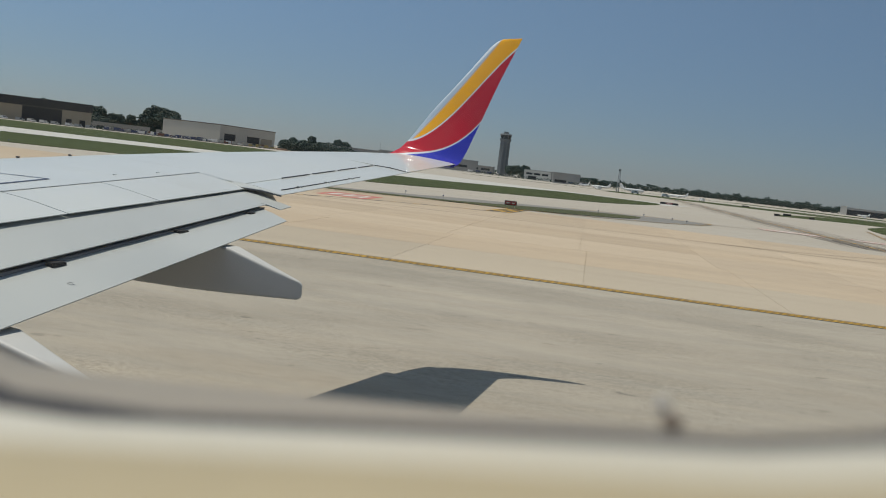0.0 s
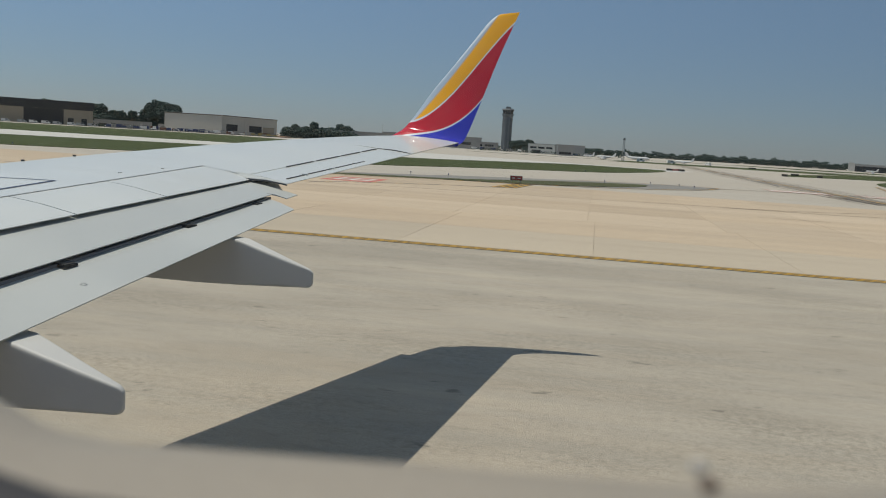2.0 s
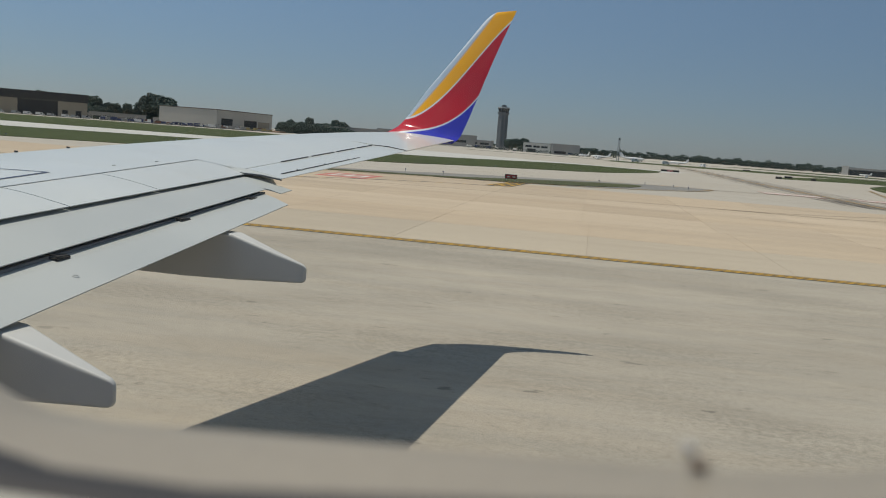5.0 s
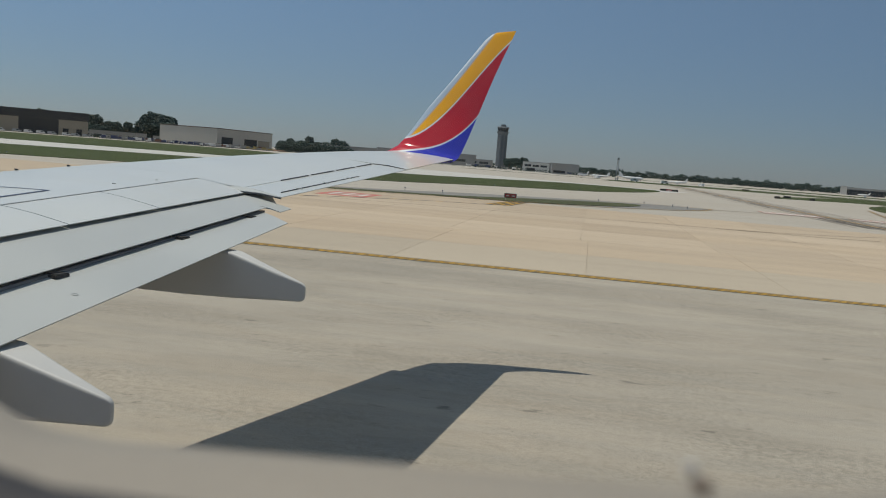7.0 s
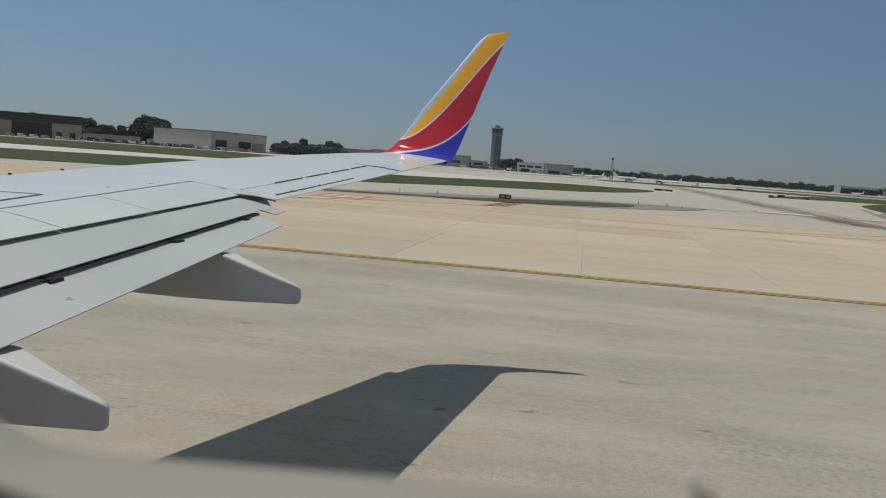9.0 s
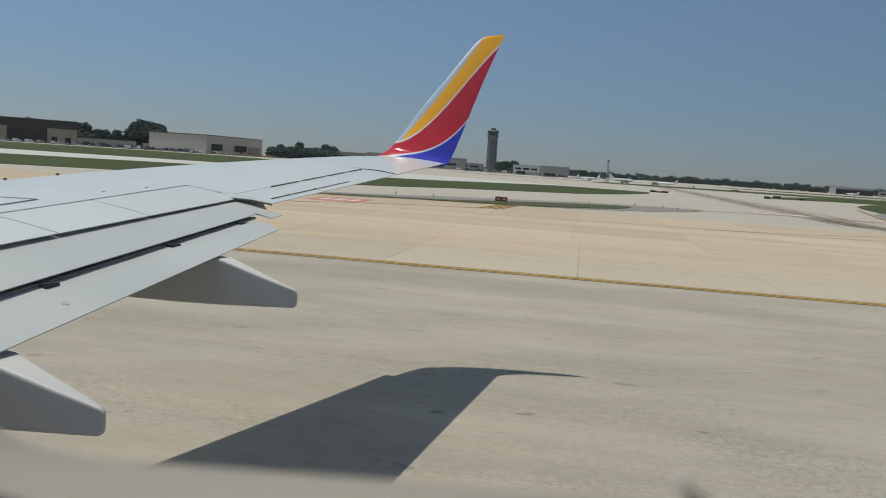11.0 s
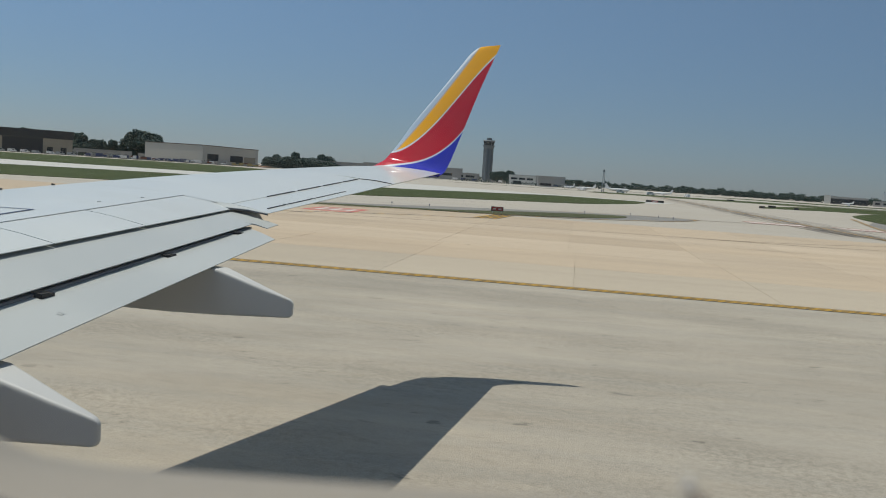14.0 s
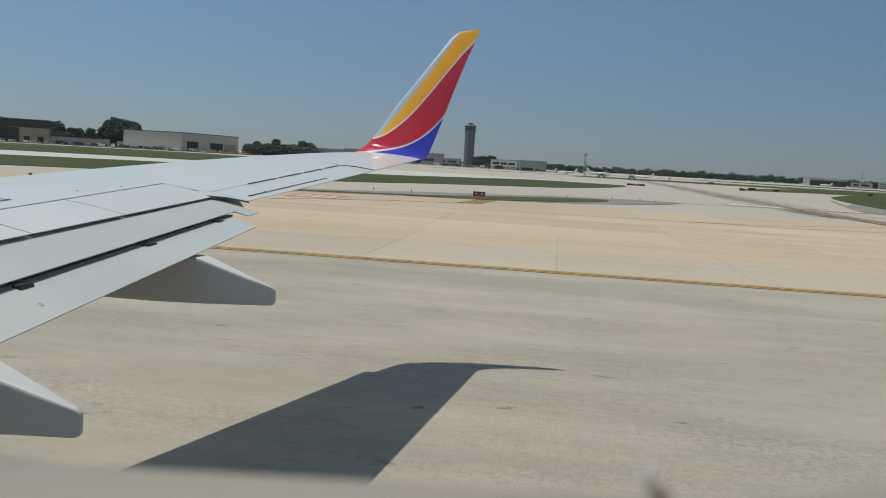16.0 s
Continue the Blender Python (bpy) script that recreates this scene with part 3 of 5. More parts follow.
for stretch_of, label in ((((10.0, 60), (9.6, 98), (8.6, 140), (6.9, 200), (4.6, 300), (-0.5, 520)), "dark tyre rubber along the centre line"),
                          (((6.6, 100), (5.2, 140), (3.4, 200), (1.6, 300), (-3.5, 520)), "dark tyre rubber along the centre line"),
                          (((5.0, 118), (8.0, 100), (14.0, 86), (24.0, 75.5), (40.0, 73.5), (60, 76)), "dark tyre rubber through the turn")):
    thing("tyre_marks", label, "tyre marks", "tyre marks on the taxiway", "structure",
          data=ribbon(smooth_line(stretch_of, 3.0), 5.0 if "turn" in label else 2.4, 0.0), material=M["rubber"])
for shift in (-5.2, -3.6, 3.4, 5.0):
    thing("tyre_marks", "thin dark tyre streak along the far taxiway", "tyre marks", "tyre marks on the taxiway", "structure",
          data=ribbon(smooth_line([(9.0, 98), (7.4, 140), (5.0, 200), (3.2, 300), (-2.0, 520)], 3.0), 0.55, 0.004, shift, 0.12), material=M["rubber"])


def ground_sign(label, at, wide, deep, turn, face, bars):
    """A sign painted on the ground: a field with lettering too far off to read, as bars."""
    base = thing("painted_ground_sign", label, "road marking", "", "structure", data=boxed(-wide / 2, wide / 2, -deep / 2, deep / 2, 0.0, 0.004), material=M[face], at=pose(at[0], at[1], 0.0, 0, 0, turn))
    if face == "red_paint":
        part("pale_field", boxed(-wide * 0.40, wide * 0.40, -deep * 0.36, deep * 0.36, 0.002, 0.007), M["faded_red"], base, "faded pinkish field")
    for i in range(bars):
        x = -wide / 2 + (i + 0.7) * wide / (bars + 0.4)
        part("letter_bar", boxed(x - wide * 0.02 - 0.10, x + wide * 0.02 + 0.10, -deep * 0.27, deep * 0.27, 0.004, 0.012), M["white_paint"], base, "white bar")
    return base


ground_sign("faded red painted hold sign with white lettering bars", (1.8, 127.3), 8.4, 8.0, 2.0, "faded_red", 9)
ground_sign("faded red painted hold sign with white lettering bars", (14.0, 128.4), 6.4, 8.0, 2.0, "faded_red", 7)
lay = HERE
ground_sign("red painted hold sign with white lettering bars", (-33.3, 75.4), 4.8, 7.6, 9.0, "red_paint", 3)
ground_sign("red painted hold sign with white lettering bars", (-43.0, 68.5), 4.6, 7.6, 9.0, "red_paint", 3)
lad = thing("hold_ladder_marking", "yellow and black barred hold marking on concrete", "road marking", "hold markings", "structure",
            data=sheet([(-21.5, 81.0), (-19.0, 82.2), (-19.6, 92.6), (-21.7, 91.6)], 0.004, 0.004), material=M["black_paint"])
for k in range(4):
    f, g = (k + 0.15) / 4, (k + 0.52) / 4
    part("bar", sheet([(-21.5 + 2.5 * f, 81.3 + 1.2 * f), (-21.5 + 2.5 * g, 81.3 + 1.2 * g), (-21.7 + 2.1 * g, 91.3 + 1.0 * g), (-21.7 + 2.1 * f, 91.3 + 1.0 * f)], 0.010, 0.003), M["yellow"], lad, "yellow bar")
lay = FIELD

# the big yellow direction sign on the ground beside the taxiway
big = thing("painted_direction_sign", "large yellow painted direction sign with black border", "road marking", kind="structure",
            data=boxed(-2.95, 2.95, -2.95, 2.95, 0.0, 0.004), material=M["black_paint"], at=pose(30.9, 23.65, 0.002, 0, 0, 0.5))
part("yellow_field", boxed(-2.68, 2.68, -2.75, 2.75, 0.004, 0.008), M["yellow"], big, "bright yellow field")
arrow = bmesh.new()
arrow.faces.new([arrow.verts.new((x, y, 0.012)) for x, y in ((-2.05, 1.10), (-1.35, 0.68), (-1.38, 0.96), (-0.65, 0.98), (-0.65, 1.24), (-1.38, 1.24), (-1.35, 1.52))])
part("arrow", arrow, M["black_paint"], big, "black arrow")
hook = smooth_line([(2.2, -1.5), (1.2, -0.9), (0.3, -0.55), (-0.9, -0.35), (-1.7, -0.38), (-1.95, -0.62), (-1.7, -0.86), (-1.05, -0.92)], 0.08)
part("curved_arrow", ribbon(hook, 0.27, 0.012), M["black_paint"], big, "black curved stroke")
for x in (-2.0, 1.6):
    part("letter_bar", boxed(x - 0.4, x + 0.4, -2.2, -1.6, 0.008, 0.012), M["black_paint"], big, "black bar")

# runway-end chevrons
che = thing("chevron_marking", "white painted chevron stripes on dark asphalt", "road marking", kind="structure",
            data=sheet([(41.5, 93), (62, 75.5), (110, 70), (110, 118), (60, 112), (47, 100)], -0.012, 0.02), material=M["asphalt"])
for i in range(7):
    a, b = Vector((44.0 + i * 3.0, 92.5 + i * 1.5)), Vector((64.0 + i * 5.0, 77.5 + i * 6.0))
    part("stripe", ribbon([a, b], 1.0 if i == 0 else 0.7, -0.006), M["white_paint"], che, "white stripe")

# ---- grass and shoulders ----
thing("asphalt_shoulder", "grey asphalt shoulder beside a grass field", "shoulder", kind="structure",
      data=sheet([(18.8, 124), (19.0, 132), (25.0, 166), (40, 215), (60, 140), (60, 99.5), (40, 101.5), (30, 105.5), (22.8, 112.5)], -0.025, 0.012), material=M["asphalt"])


def grass_field(label, outline, face="grass"):
    pts = smooth_line([*outline, outline[0]], 4.0)[:-1]
    thing("grass", label, "grass", "airfield grass", "stuff", data=sheet(pts, 0.03, 0.07), material=M[face])


lay = HERE
thing("pavement", "bright pale concrete taxiway between grass fields", "pavement", kind="structure",
      data=sheet([(-360, 60), (-190, 100), (-95, 170), (-45, 225), (-12, 240), (-8, 275), (-118, 300), (-170, 240), (-360, 200)], -0.030, 0.008), material=M["white_slab"])
thing("asphalt_shoulder", "grey asphalt shoulder round a grass island", "shoulder", kind="structure",
      data=sheet([(p.x, p.y) for p in smooth_line([(-60, 72), (-37.3, 95.5), (-30.9, 105.5), (-19.1, 119.0), (-8.0, 127.0), (-2.0, 128.0), (-0.8, 125.0), (-3.3, 114.5), (-9.0, 105.0), (-15.3, 97.6), (-26.5, 90.5), (-40, 80)], 2.0)], -0.025, 0.012), material=M["asphalt"])
painted_line("thin dark yellow edge line round an asphalt shoulder",
             [(-40, 79.6), (-26.5, 90.1), (-15.2, 97.2), (-8.7, 104.7), (-3.0, 114.3), (-0.4, 125.0), (-1.8, 128.4), (-8.2, 127.5), (-19.3, 119.4)], 0.6, ((0.0, 0.10),), 0.006, 1.0, 0.03, "worn_line")
grass_field("narrow thin olive grass island between taxiways", [(-48, 82), (-36, 89), (-28.2, 94.6), (-23.0, 104.0), (-18.0, 111.5), (-12.0, 118.5), (-9.4, 118.0), (-9.9, 109.5), (-14.2, 101.0), (-20.5, 94.0), (-28, 90.5), (-38, 83.5)], "dry_grass")
grass_field("broad mown grass field between taxiways", [(-150, 62), (-118, 80), (-95, 96), (-80, 110), (-66, 116), (-51, 124), (-43, 143.4), (-33, 161), (-23, 180), (-16.5, 215), (-15, 250), (-20, 262), (-43, 262), (-56, 230), (-70, 196), (-95, 190), (-122, 181), (-148, 150), (-190, 120)])
grass_field("long mown grass strip before the hangars", [(-330, 190), (-215, 205), (-170, 225), (-125, 262), (-150, 380), (-250, 480), (-345, 545), (-400, 480), (-440, 400), (-420, 290)])
grass_field("distant airfield grass strip", [(-60, 470), (40, 480), (200, 520), (420, 560), (420, 640), (160, 610), (-40, 560)])
grass_field("distant airfield grass strip", [(60, 800), (300, 780), (600, 800), (600, 980), (250, 1000), (20, 960)])

grass_field("thin far grass verge between pale roads", [(-150, 520), (-60, 545), (40, 600), (190, 660), (420, 740), (420, 775), (190, 690), (40, 622), (-60, 562), (-150, 532)])
grass_field("thin far grass verge between pale roads", [(-320, 720), (-160, 740), (20, 830), (260, 900), (560, 980), (560, 1040), (260, 945), (20, 865), (-160, 765), (-320, 738)], "dry_grass")
for far in ([(-150, 536), (-60, 566), (40, 628), (190, 698), (420, 785), (420, 830), (190, 735), (40, 655), (-60, 590), (-150, 556)], [(-320, 742), (-160, 770), (20, 872), (260, 955), (560, 1050), (560, 1130), (260, 1020), (20, 925), (-160, 810), (-320, 770)]):
    thing("road", "bright pale far taxiway between grass verges", "road", kind="structure", data=sheet(far, -0.02, 0.02), material=M["white_slab"])
lay = FIELD
grass_field("mown grass field beyond the taxiway", [(25.5, 296), (45, 318), (66, 340), (150, 372), (190, 430), (150, 470), (88, 470), (50, 390), (32, 330)])
grass_field("mown grass field behind an asphalt shoulder", [(26.4, 116), (29, 108), (36, 104), (46, 104), (58, 114), (90, 128), (140, 190), (140, 330), (82, 345), (52, 280), (38, 225), (29, 160), (26.4, 128)])
lay = HERE


# ---- the airliner ----
def xle(y):
    return -6.315 + 0.15 * (y - 15.4)


def xte(y):
    return -4.75 - 0.07 * (y - 15.4)


def zle(y):
    u = (y - 7.58) / 8.1
    return 3.48 + 0.0717 * (y - 7.58) + 0.18 * u * (1 - u)


def zte(y):
    return 3.44 + 0.070 * (y - 7.82)


def z_sp_front(y):
    return 2.9697 + 0.0699 * y


def z_sp_back(y):
    return 2.8978 + 0.0670 * y


def z_flap(y):
    return 2.632 + 0.0930 * y


def z_aft(y):
    return 2.3510 + 0.1279 * y


airliner = thing("airliner", "airliner wing with raised yellow, red and blue winglet, on the ground", "airliner")


def wing_ring(y, back_x, back_z, lift=0.03, tail=0.45):
    """Wing section from the trailing cut round the nose and back underneath."""
    x0, z0 = xle(y) + 0.13 * (max(0.0, y - 14.5) / 0.92) ** 2, zle(y)
    c = back_x - x0
    thick = 0.10 * (xte(y) - x0) + 0.04
    ring = []
    for k in range(10, -1, -1):
        s = k / 10
        ring.append((x0 + 0.02 + c * s * 0.992, y, z0 + (back_z - z0) * s + lift * 4 * s * (1 - s) - 0.03 * (1 - s) ** 8))
    for s, d in ((-0.012, 0.10), (-0.014, 0.22), (0.0, 0.40), (0.03, 0.58), (0.12, 0.82), (0.3, 1.0), (0.6, 0.86), (1.0, tail)):
        ring.append((x0 + c * s, y, z0 + (back_z - z0) * max(s, 0) - thick * d))
    return ring


def spans(a, b, n):
    return [a + (b - a) * i / n for i in range(n + 1)]


wing = part("wing", loft([wing_ring(y, xte(y) - 1.2, z_sp_front(y)) for y in spans(0.10, 8.19, 10)], "wing", M["wing"]), None, airliner, "pale grey painted wing", 40)
part("outer_wing", loft([wing_ring(y, xte(y) - 0.62 + 0.012 * (y - 8.2), zte(y) + 0.022 + 0.006 * (y - 8.2), 0.03) for y in spans(8.19, 12.35, 5)], "outer_wing", M["wing"]), None, wing, "pale grey outer wing panel", 40)
part("wing_tip", loft([wing_ring(y, xte(y), zte(y) + 0.005, 0.035, 0.05) for y in spans(12.345, 15.42, 6)], "wing_tip", M["wing"]), None, wing, "pale grey wing tip panel", 40)


# leading edge slat, run out forward and down
def slat_ring(y):
    x, z = xle(y), zle(y)
    f = 0.04 + 0.12 * (y - 8.5) / 5.78
    return [(x + 0.03, y, z - 0.040), (x - 0.30 * f, y, z - 0.055), (x - 0.75 * f, y, z - 0.090), (x - f, y, z - 0.150), (x - 0.8 * f, y, z - 0.185), (x + 0.03, y, z - 0.130)]


part("slat", loft([slat_ring(y) for y in spans(8.5, 14.45, 8)], "slat", M["wing"]), None, wing, "pale grey leading edge slat", 40)


def on_wing(x, y):
    """Height of the inner wing's upper skin."""
    c = xte(y) - 1.2 - xle(y)
    s = (x - xle(y) - 0.02) / (c * 0.992)
    return zle(y) + (z_sp_front(y) - zle(y)) * s + 0.12 * s * (1 - s)


def panel(name, y0, y1, front, back, thick, material, parent, label="", n=6, drop=0.35, end=0.0, start=0.0):
    """A flap-like panel between two edges given as functions of y: (x, z)."""
    rings = []
    for y in spans(y0, y1, n):
        f = (y - y0) / (y1 - y0)
        yb = y + end * f + start * (1 - f)
        (xa, za), (xb, zb) = front(y), back(yb)
        m = ((xa + xb) / 2, (za + zb) / 2 + 0.009)
        ym = (y + yb) / 2
        rings.append([(xa, y, za), (xa * 0.75 + xb * 0.25, y * 0.75 + yb * 0.25, za * 0.75 + zb * 0.25 + 0.007), (m[0], ym, m[1]), (xb, yb, zb), (xb, yb, zb - 0.006), (m[0], ym, m[1] - thick * 0.8), (xa + 0.02, y, za - thick), (xa - 0.03, y, za - thick * drop)])
    return part(name, loft(rings, name, material), None, parent, label, 30)


# spoilers, with thin seams between them
for a, b in ((0.4, 2.3), (2.31, 3.8), (3.81, 5.245), (5.257, 6.455), (6.467, 8.17)):
    panel("spoiler", a, b, lambda y: (xte(y) - 1.192, z_sp_front(y) - 0.003), lambda y: (xte(y) - 0.55, z_sp_back(y)), 0.05, M["wing"], wing, "pale grey spoiler panel", 3)
# dark filler under the spoilers: the cove's shade put into its colour
part("flap_cove", loft([[(xte(y) - 1.25, y, z_sp_front(y) - 0.06), (xte(y) - 0.62, y, z_sp_back(y) - 0.055), (xte(y) - 0.60, y, z_sp_back(y) - 0.26), (xte(y) - 1.25, y, z_sp_front(y) - 0.30)] for y in (0.4, 4.5, 8.08)], "flap_cove", M["gap"]), None, wing, "flap cove coloured dark for its shade")
seam = bmesh.new()
last = None
for y in spans(0.6, 8.17, 24):
    x = xte(y) - 1.198
    pair = (seam.verts.new((x - 0.003, y, on_wing(x - 0.005, y) + 0.003)), seam.verts.new((x + 0.006, y, z_sp_front(y) + 0.003)))
    if last:
        seam.faces.new((last[0], last[1], pair[1], pair[0]))
    last = pair
part("seam", seam, M["gap"], wing, "dark panel seam")
end_seam = bmesh.new()
last = None
for f in spans(0.0, 1.0, 8):
    x = xte(8.18) - 1.19 + 0.62 * f
    z = z_sp_front(8.16) + (z_sp_back(8.16) - z_sp_front(8.16)) * f + 0.056 * f * (1 - f) + 0.005
    pair = (end_seam.verts.new((x, 8.152, z)), end_seam.verts.new((x, 8.168, z)))
    if last:
        end_seam.faces.new((last[0], pair[0], pair[1], last[1]))
    last = pair
part("seam", end_seam, M["steel"], wing, "thin panel seam")

# flaps
panel("main_flap", 0.5, 8.75, lambda y: (xte(y) - 0.62, z_sp_back(y) - 0.024), lambda y: (xte(y) - 0.05, z_flap(y)), 0.10, M["flap"], wing, "grey main flap", 14, 0.35, -0.90)
panel("flap_end", 7.60, 7.86, lambda y: (xte(y) - 0.13, z_flap(y) + 0.008), lambda y: (xte(y) + 0.115, z_flap(y) - 0.030), 0.014, M["flap"], wing, "grey outer corner of the flap", 2)
panel("aft_flap", 0.5, 7.60, lambda y: (xte(y) - 0.10, z_flap(y) - 0.046), lambda y: (xte(y) + 0.385, z_aft(y) - 0.025), 0.06, M["flap"], wing, "grey aft flap", 10, 0.35, -0.40)
# dark filler between the two flaps, coloured as the shade in there
part("slot", loft([[(xte(y) - 0.30, y, z_flap(y) - 0.045), (xte(y) - 0.06, y, z_flap(y) - 0.030), (xte(y) - 0.06, y, z_flap(y) - 0.085), (xte(y) - 0.30, y, z_flap(y) - 0.10)] for y in (0.5, 4.5, 7.60)], "slot", M["slot"]), None, wing, "flap slot filled in a dark bluish shade colour")
for y in (3.0, 4.52, 6.02, 7.25):
    part("slot_bracket", boxed(xte(y) - 0.14, xte(y) + 0.005, y - 0.065, y + 0.065, z_flap(y) - 0.085, z_flap(y) - 0.034, 0.006), M["bracket"], wing, "dark bracket in the slot")
# aileron with its tab
def inner_edge(off):
    """Inner edge of the outer skin and aileron: its y and height, off metres before the trailing edge."""
    y = 8.2 - 0.35 * max(0.0, 1 - off / 0.605)
    c = xte(8.19) - 0.62 - xle(8.19)
    f = (xte(8.19) - off - xle(8.19) - 0.02) / (c * 0.992)
    if off > 0.62:
        return 8.19, zle(8.19) + (zte(8.19) + 0.022 - zle(8.19)) * f + 0.12 * f * (1 - f)
    return y, zte(y) + 0.020 * off / 0.605 + 0.030 * off / 0.605 * (1 - off / 0.605)


fair, dark = [], []
for off, run, drop in ((1.0, 0.03, 0.006), (0.85, 0.06, 0.018), (0.63, 0.11, 0.036), (0.5, 0.09, 0.028), (0.3, 0.05, 0.014), (0.15, 0.03, 0.010), (0.01, 0.008, 0.003)):
    y, z = inner_edge(off)
    x = xte(y) - off
    fair.append([(x, y + 0.01, z + 0.001), (x, y - run * 0.5, z - drop * 0.40), (x, y - run, z - drop), (x, y - run, z - drop - 0.012), (x, y + 0.01, z - drop - 0.012)])
    if off < 0.7:
        dark.append([(x, y - run - 0.004, z - drop - 0.006), (x, y + 0.01, z - drop - 0.008), (x, y + 0.01, z - drop - 0.024), (x, y - run - 0.004, z - drop - 0.020)])
part("end_fairing", loft(fair, "end_fairing", M["flap"]), None, wing, "pale grey sloping end of the aileron", 50)
# dark strip added as shade in the gap at the aileron's inner end
part("end_plate", loft(dark, "end_plate", M["gap"]), None, wing, "dark strip for the shade in the gap beside the flap")
panel("aileron", 8.20, 12.342, lambda y: (xte(y) - 0.605 + 0.012 * (y - 8.2), zte(y) + 0.020 + 0.006 * (y - 8.2)), lambda y: (xte(y), zte(y)), 0.024, M["wing"], wing, "pale grey aileron", 6, 0.35, 0.0, -0.35)
for y0, y1 in ((9.1, 9.88), (10.0, 10.74), (10.86, 11.54), (11.66, 12.26)):
    part("hinge_gap", boxed(-0.012, 0.012, 0, y1 - y0, -0.02, 0.006), M["gap"], wing, "dark hinge gap").matrix_world = Matrix.Translation((xte(y0) - 0.612 + 0.012 * (y0 - 8.2), y0, zte(y0) + 0.024 + 0.006 * (y0 - 8.2))) @ Euler((math.atan(0.076), 0, math.atan(0.058))).to_matrix().to_4x4()
part("end_gap", loft([[(xte(y) - off, y - 0.006, zte(y) + up), (xte(y) - off, y + 0.006, zte(y) + up), (xte(y) - off, y + 0.006, zte(y) + up - 0.02), (xte(y) - off, y - 0.006, zte(y) + up - 0.02)] for off, y, up in ((0.55, 12.343, 0.056), (0.30, 12.343, 0.048), (0.02, 12.343, 0.012))], "end_gap", M["gap"]), None, wing, "dark gap at the aileron's end")
part("tab_gap", boxed(-0.006, 0.006, 0, 2.45, -0.02, 0.012), M["gap"], wing, "dark tab gap").matrix_world = Matrix.Translation((xte(8.12) - 0.135, 8.12, zte(8.12) + 0.006)) @ Euler((math.atan(0.07), 0, math.atan(0.07))).to_matrix().to_4x4()
for y in (8.6, 9.4, 10.2):
    part("tab_hinge", boxed(xte(y) - 0.175, xte(y) - 0.10, y - 0.012, y + 0.012, zte(y) - 0.01, zte(y) + 0.022, 0.004), M["wing"], wing)
# outline of an access panel on the inner skin
def skin_line(points, half):
    bm = bmesh.new()
    last = None
    for i, (x, y) in enumerate(points):
        ahead = Vector(points[min(i + 1, len(points) - 1)]) - Vector(points[max(i - 1, 0)])
        s = Vector((-ahead.y, ahead.x)).normalized() * half
        pair = [bm.verts.new((x + k * s.x, y + k * s.y, on_wing(x + k * s.x, y + k * s.y) + 0.004)) for k in (1, -1)]
        if last:
            bm.faces.new((last[0], last[1], pair[1], pair[0]))
        last = pair
    return bm


part("panel_line", skin_line([(-5.62 + 0.05 * (6.16 - y) / 0.52, y) for y in spans(6.16, 1.5, 12)], 0.020), M["panel_blue"], wing, "dark blue panel outline")
part("panel_line", skin_line([(x, 6.16 - 0.2 * (x + 5.62) * -1) for x in spans(-5.62, -6.5, 6)], 0.012), M["panel_blue"], wing, "dark blue panel outline")
# small upright tabs near the leading edge
for x, y in ((-7.25, 7.47), (-7.15, 8.14)):
    part("vortex_tab", boxed(x - 0.022, x + 0.022, y - 0.006, y + 0.006, zle(y) - 0.02, zle(y) + 0.022, 0.002), M["gap"], wing, "small dark upright tab")
for x, y in ((-5.55, 7.6), (-5.6, 7.0), (-5.52, 4.9), (-5.47, 4.3)):
    part("latch", boxed(x - 0.010, x + 0.010, y - 0.02, y + 0.02, on_wing(x, y) - 0.01, on_wing(x, y) + 0.005, 0.002), M["steel"], wing, "small latch")


mark = bmesh.new()
for k in range(20):
    a0, a1 = 2 * math.pi * k / 20, 2 * math.pi * (k + 1) / 20
    mark.faces.new([mark.verts.new((-3.762 + r * math.cos(a), 4.372 + r * math.sin(a), 2.9325 - 0.10 * r * math.cos(a) + 0.1 * r * math.sin(a))) for r, a in ((0.014, a0), (0.022, a0), (0.022, a1), (0.014, a1))])
part("ring_mark", mark, M["flap_mark"], wing, "small round mark on the flap")


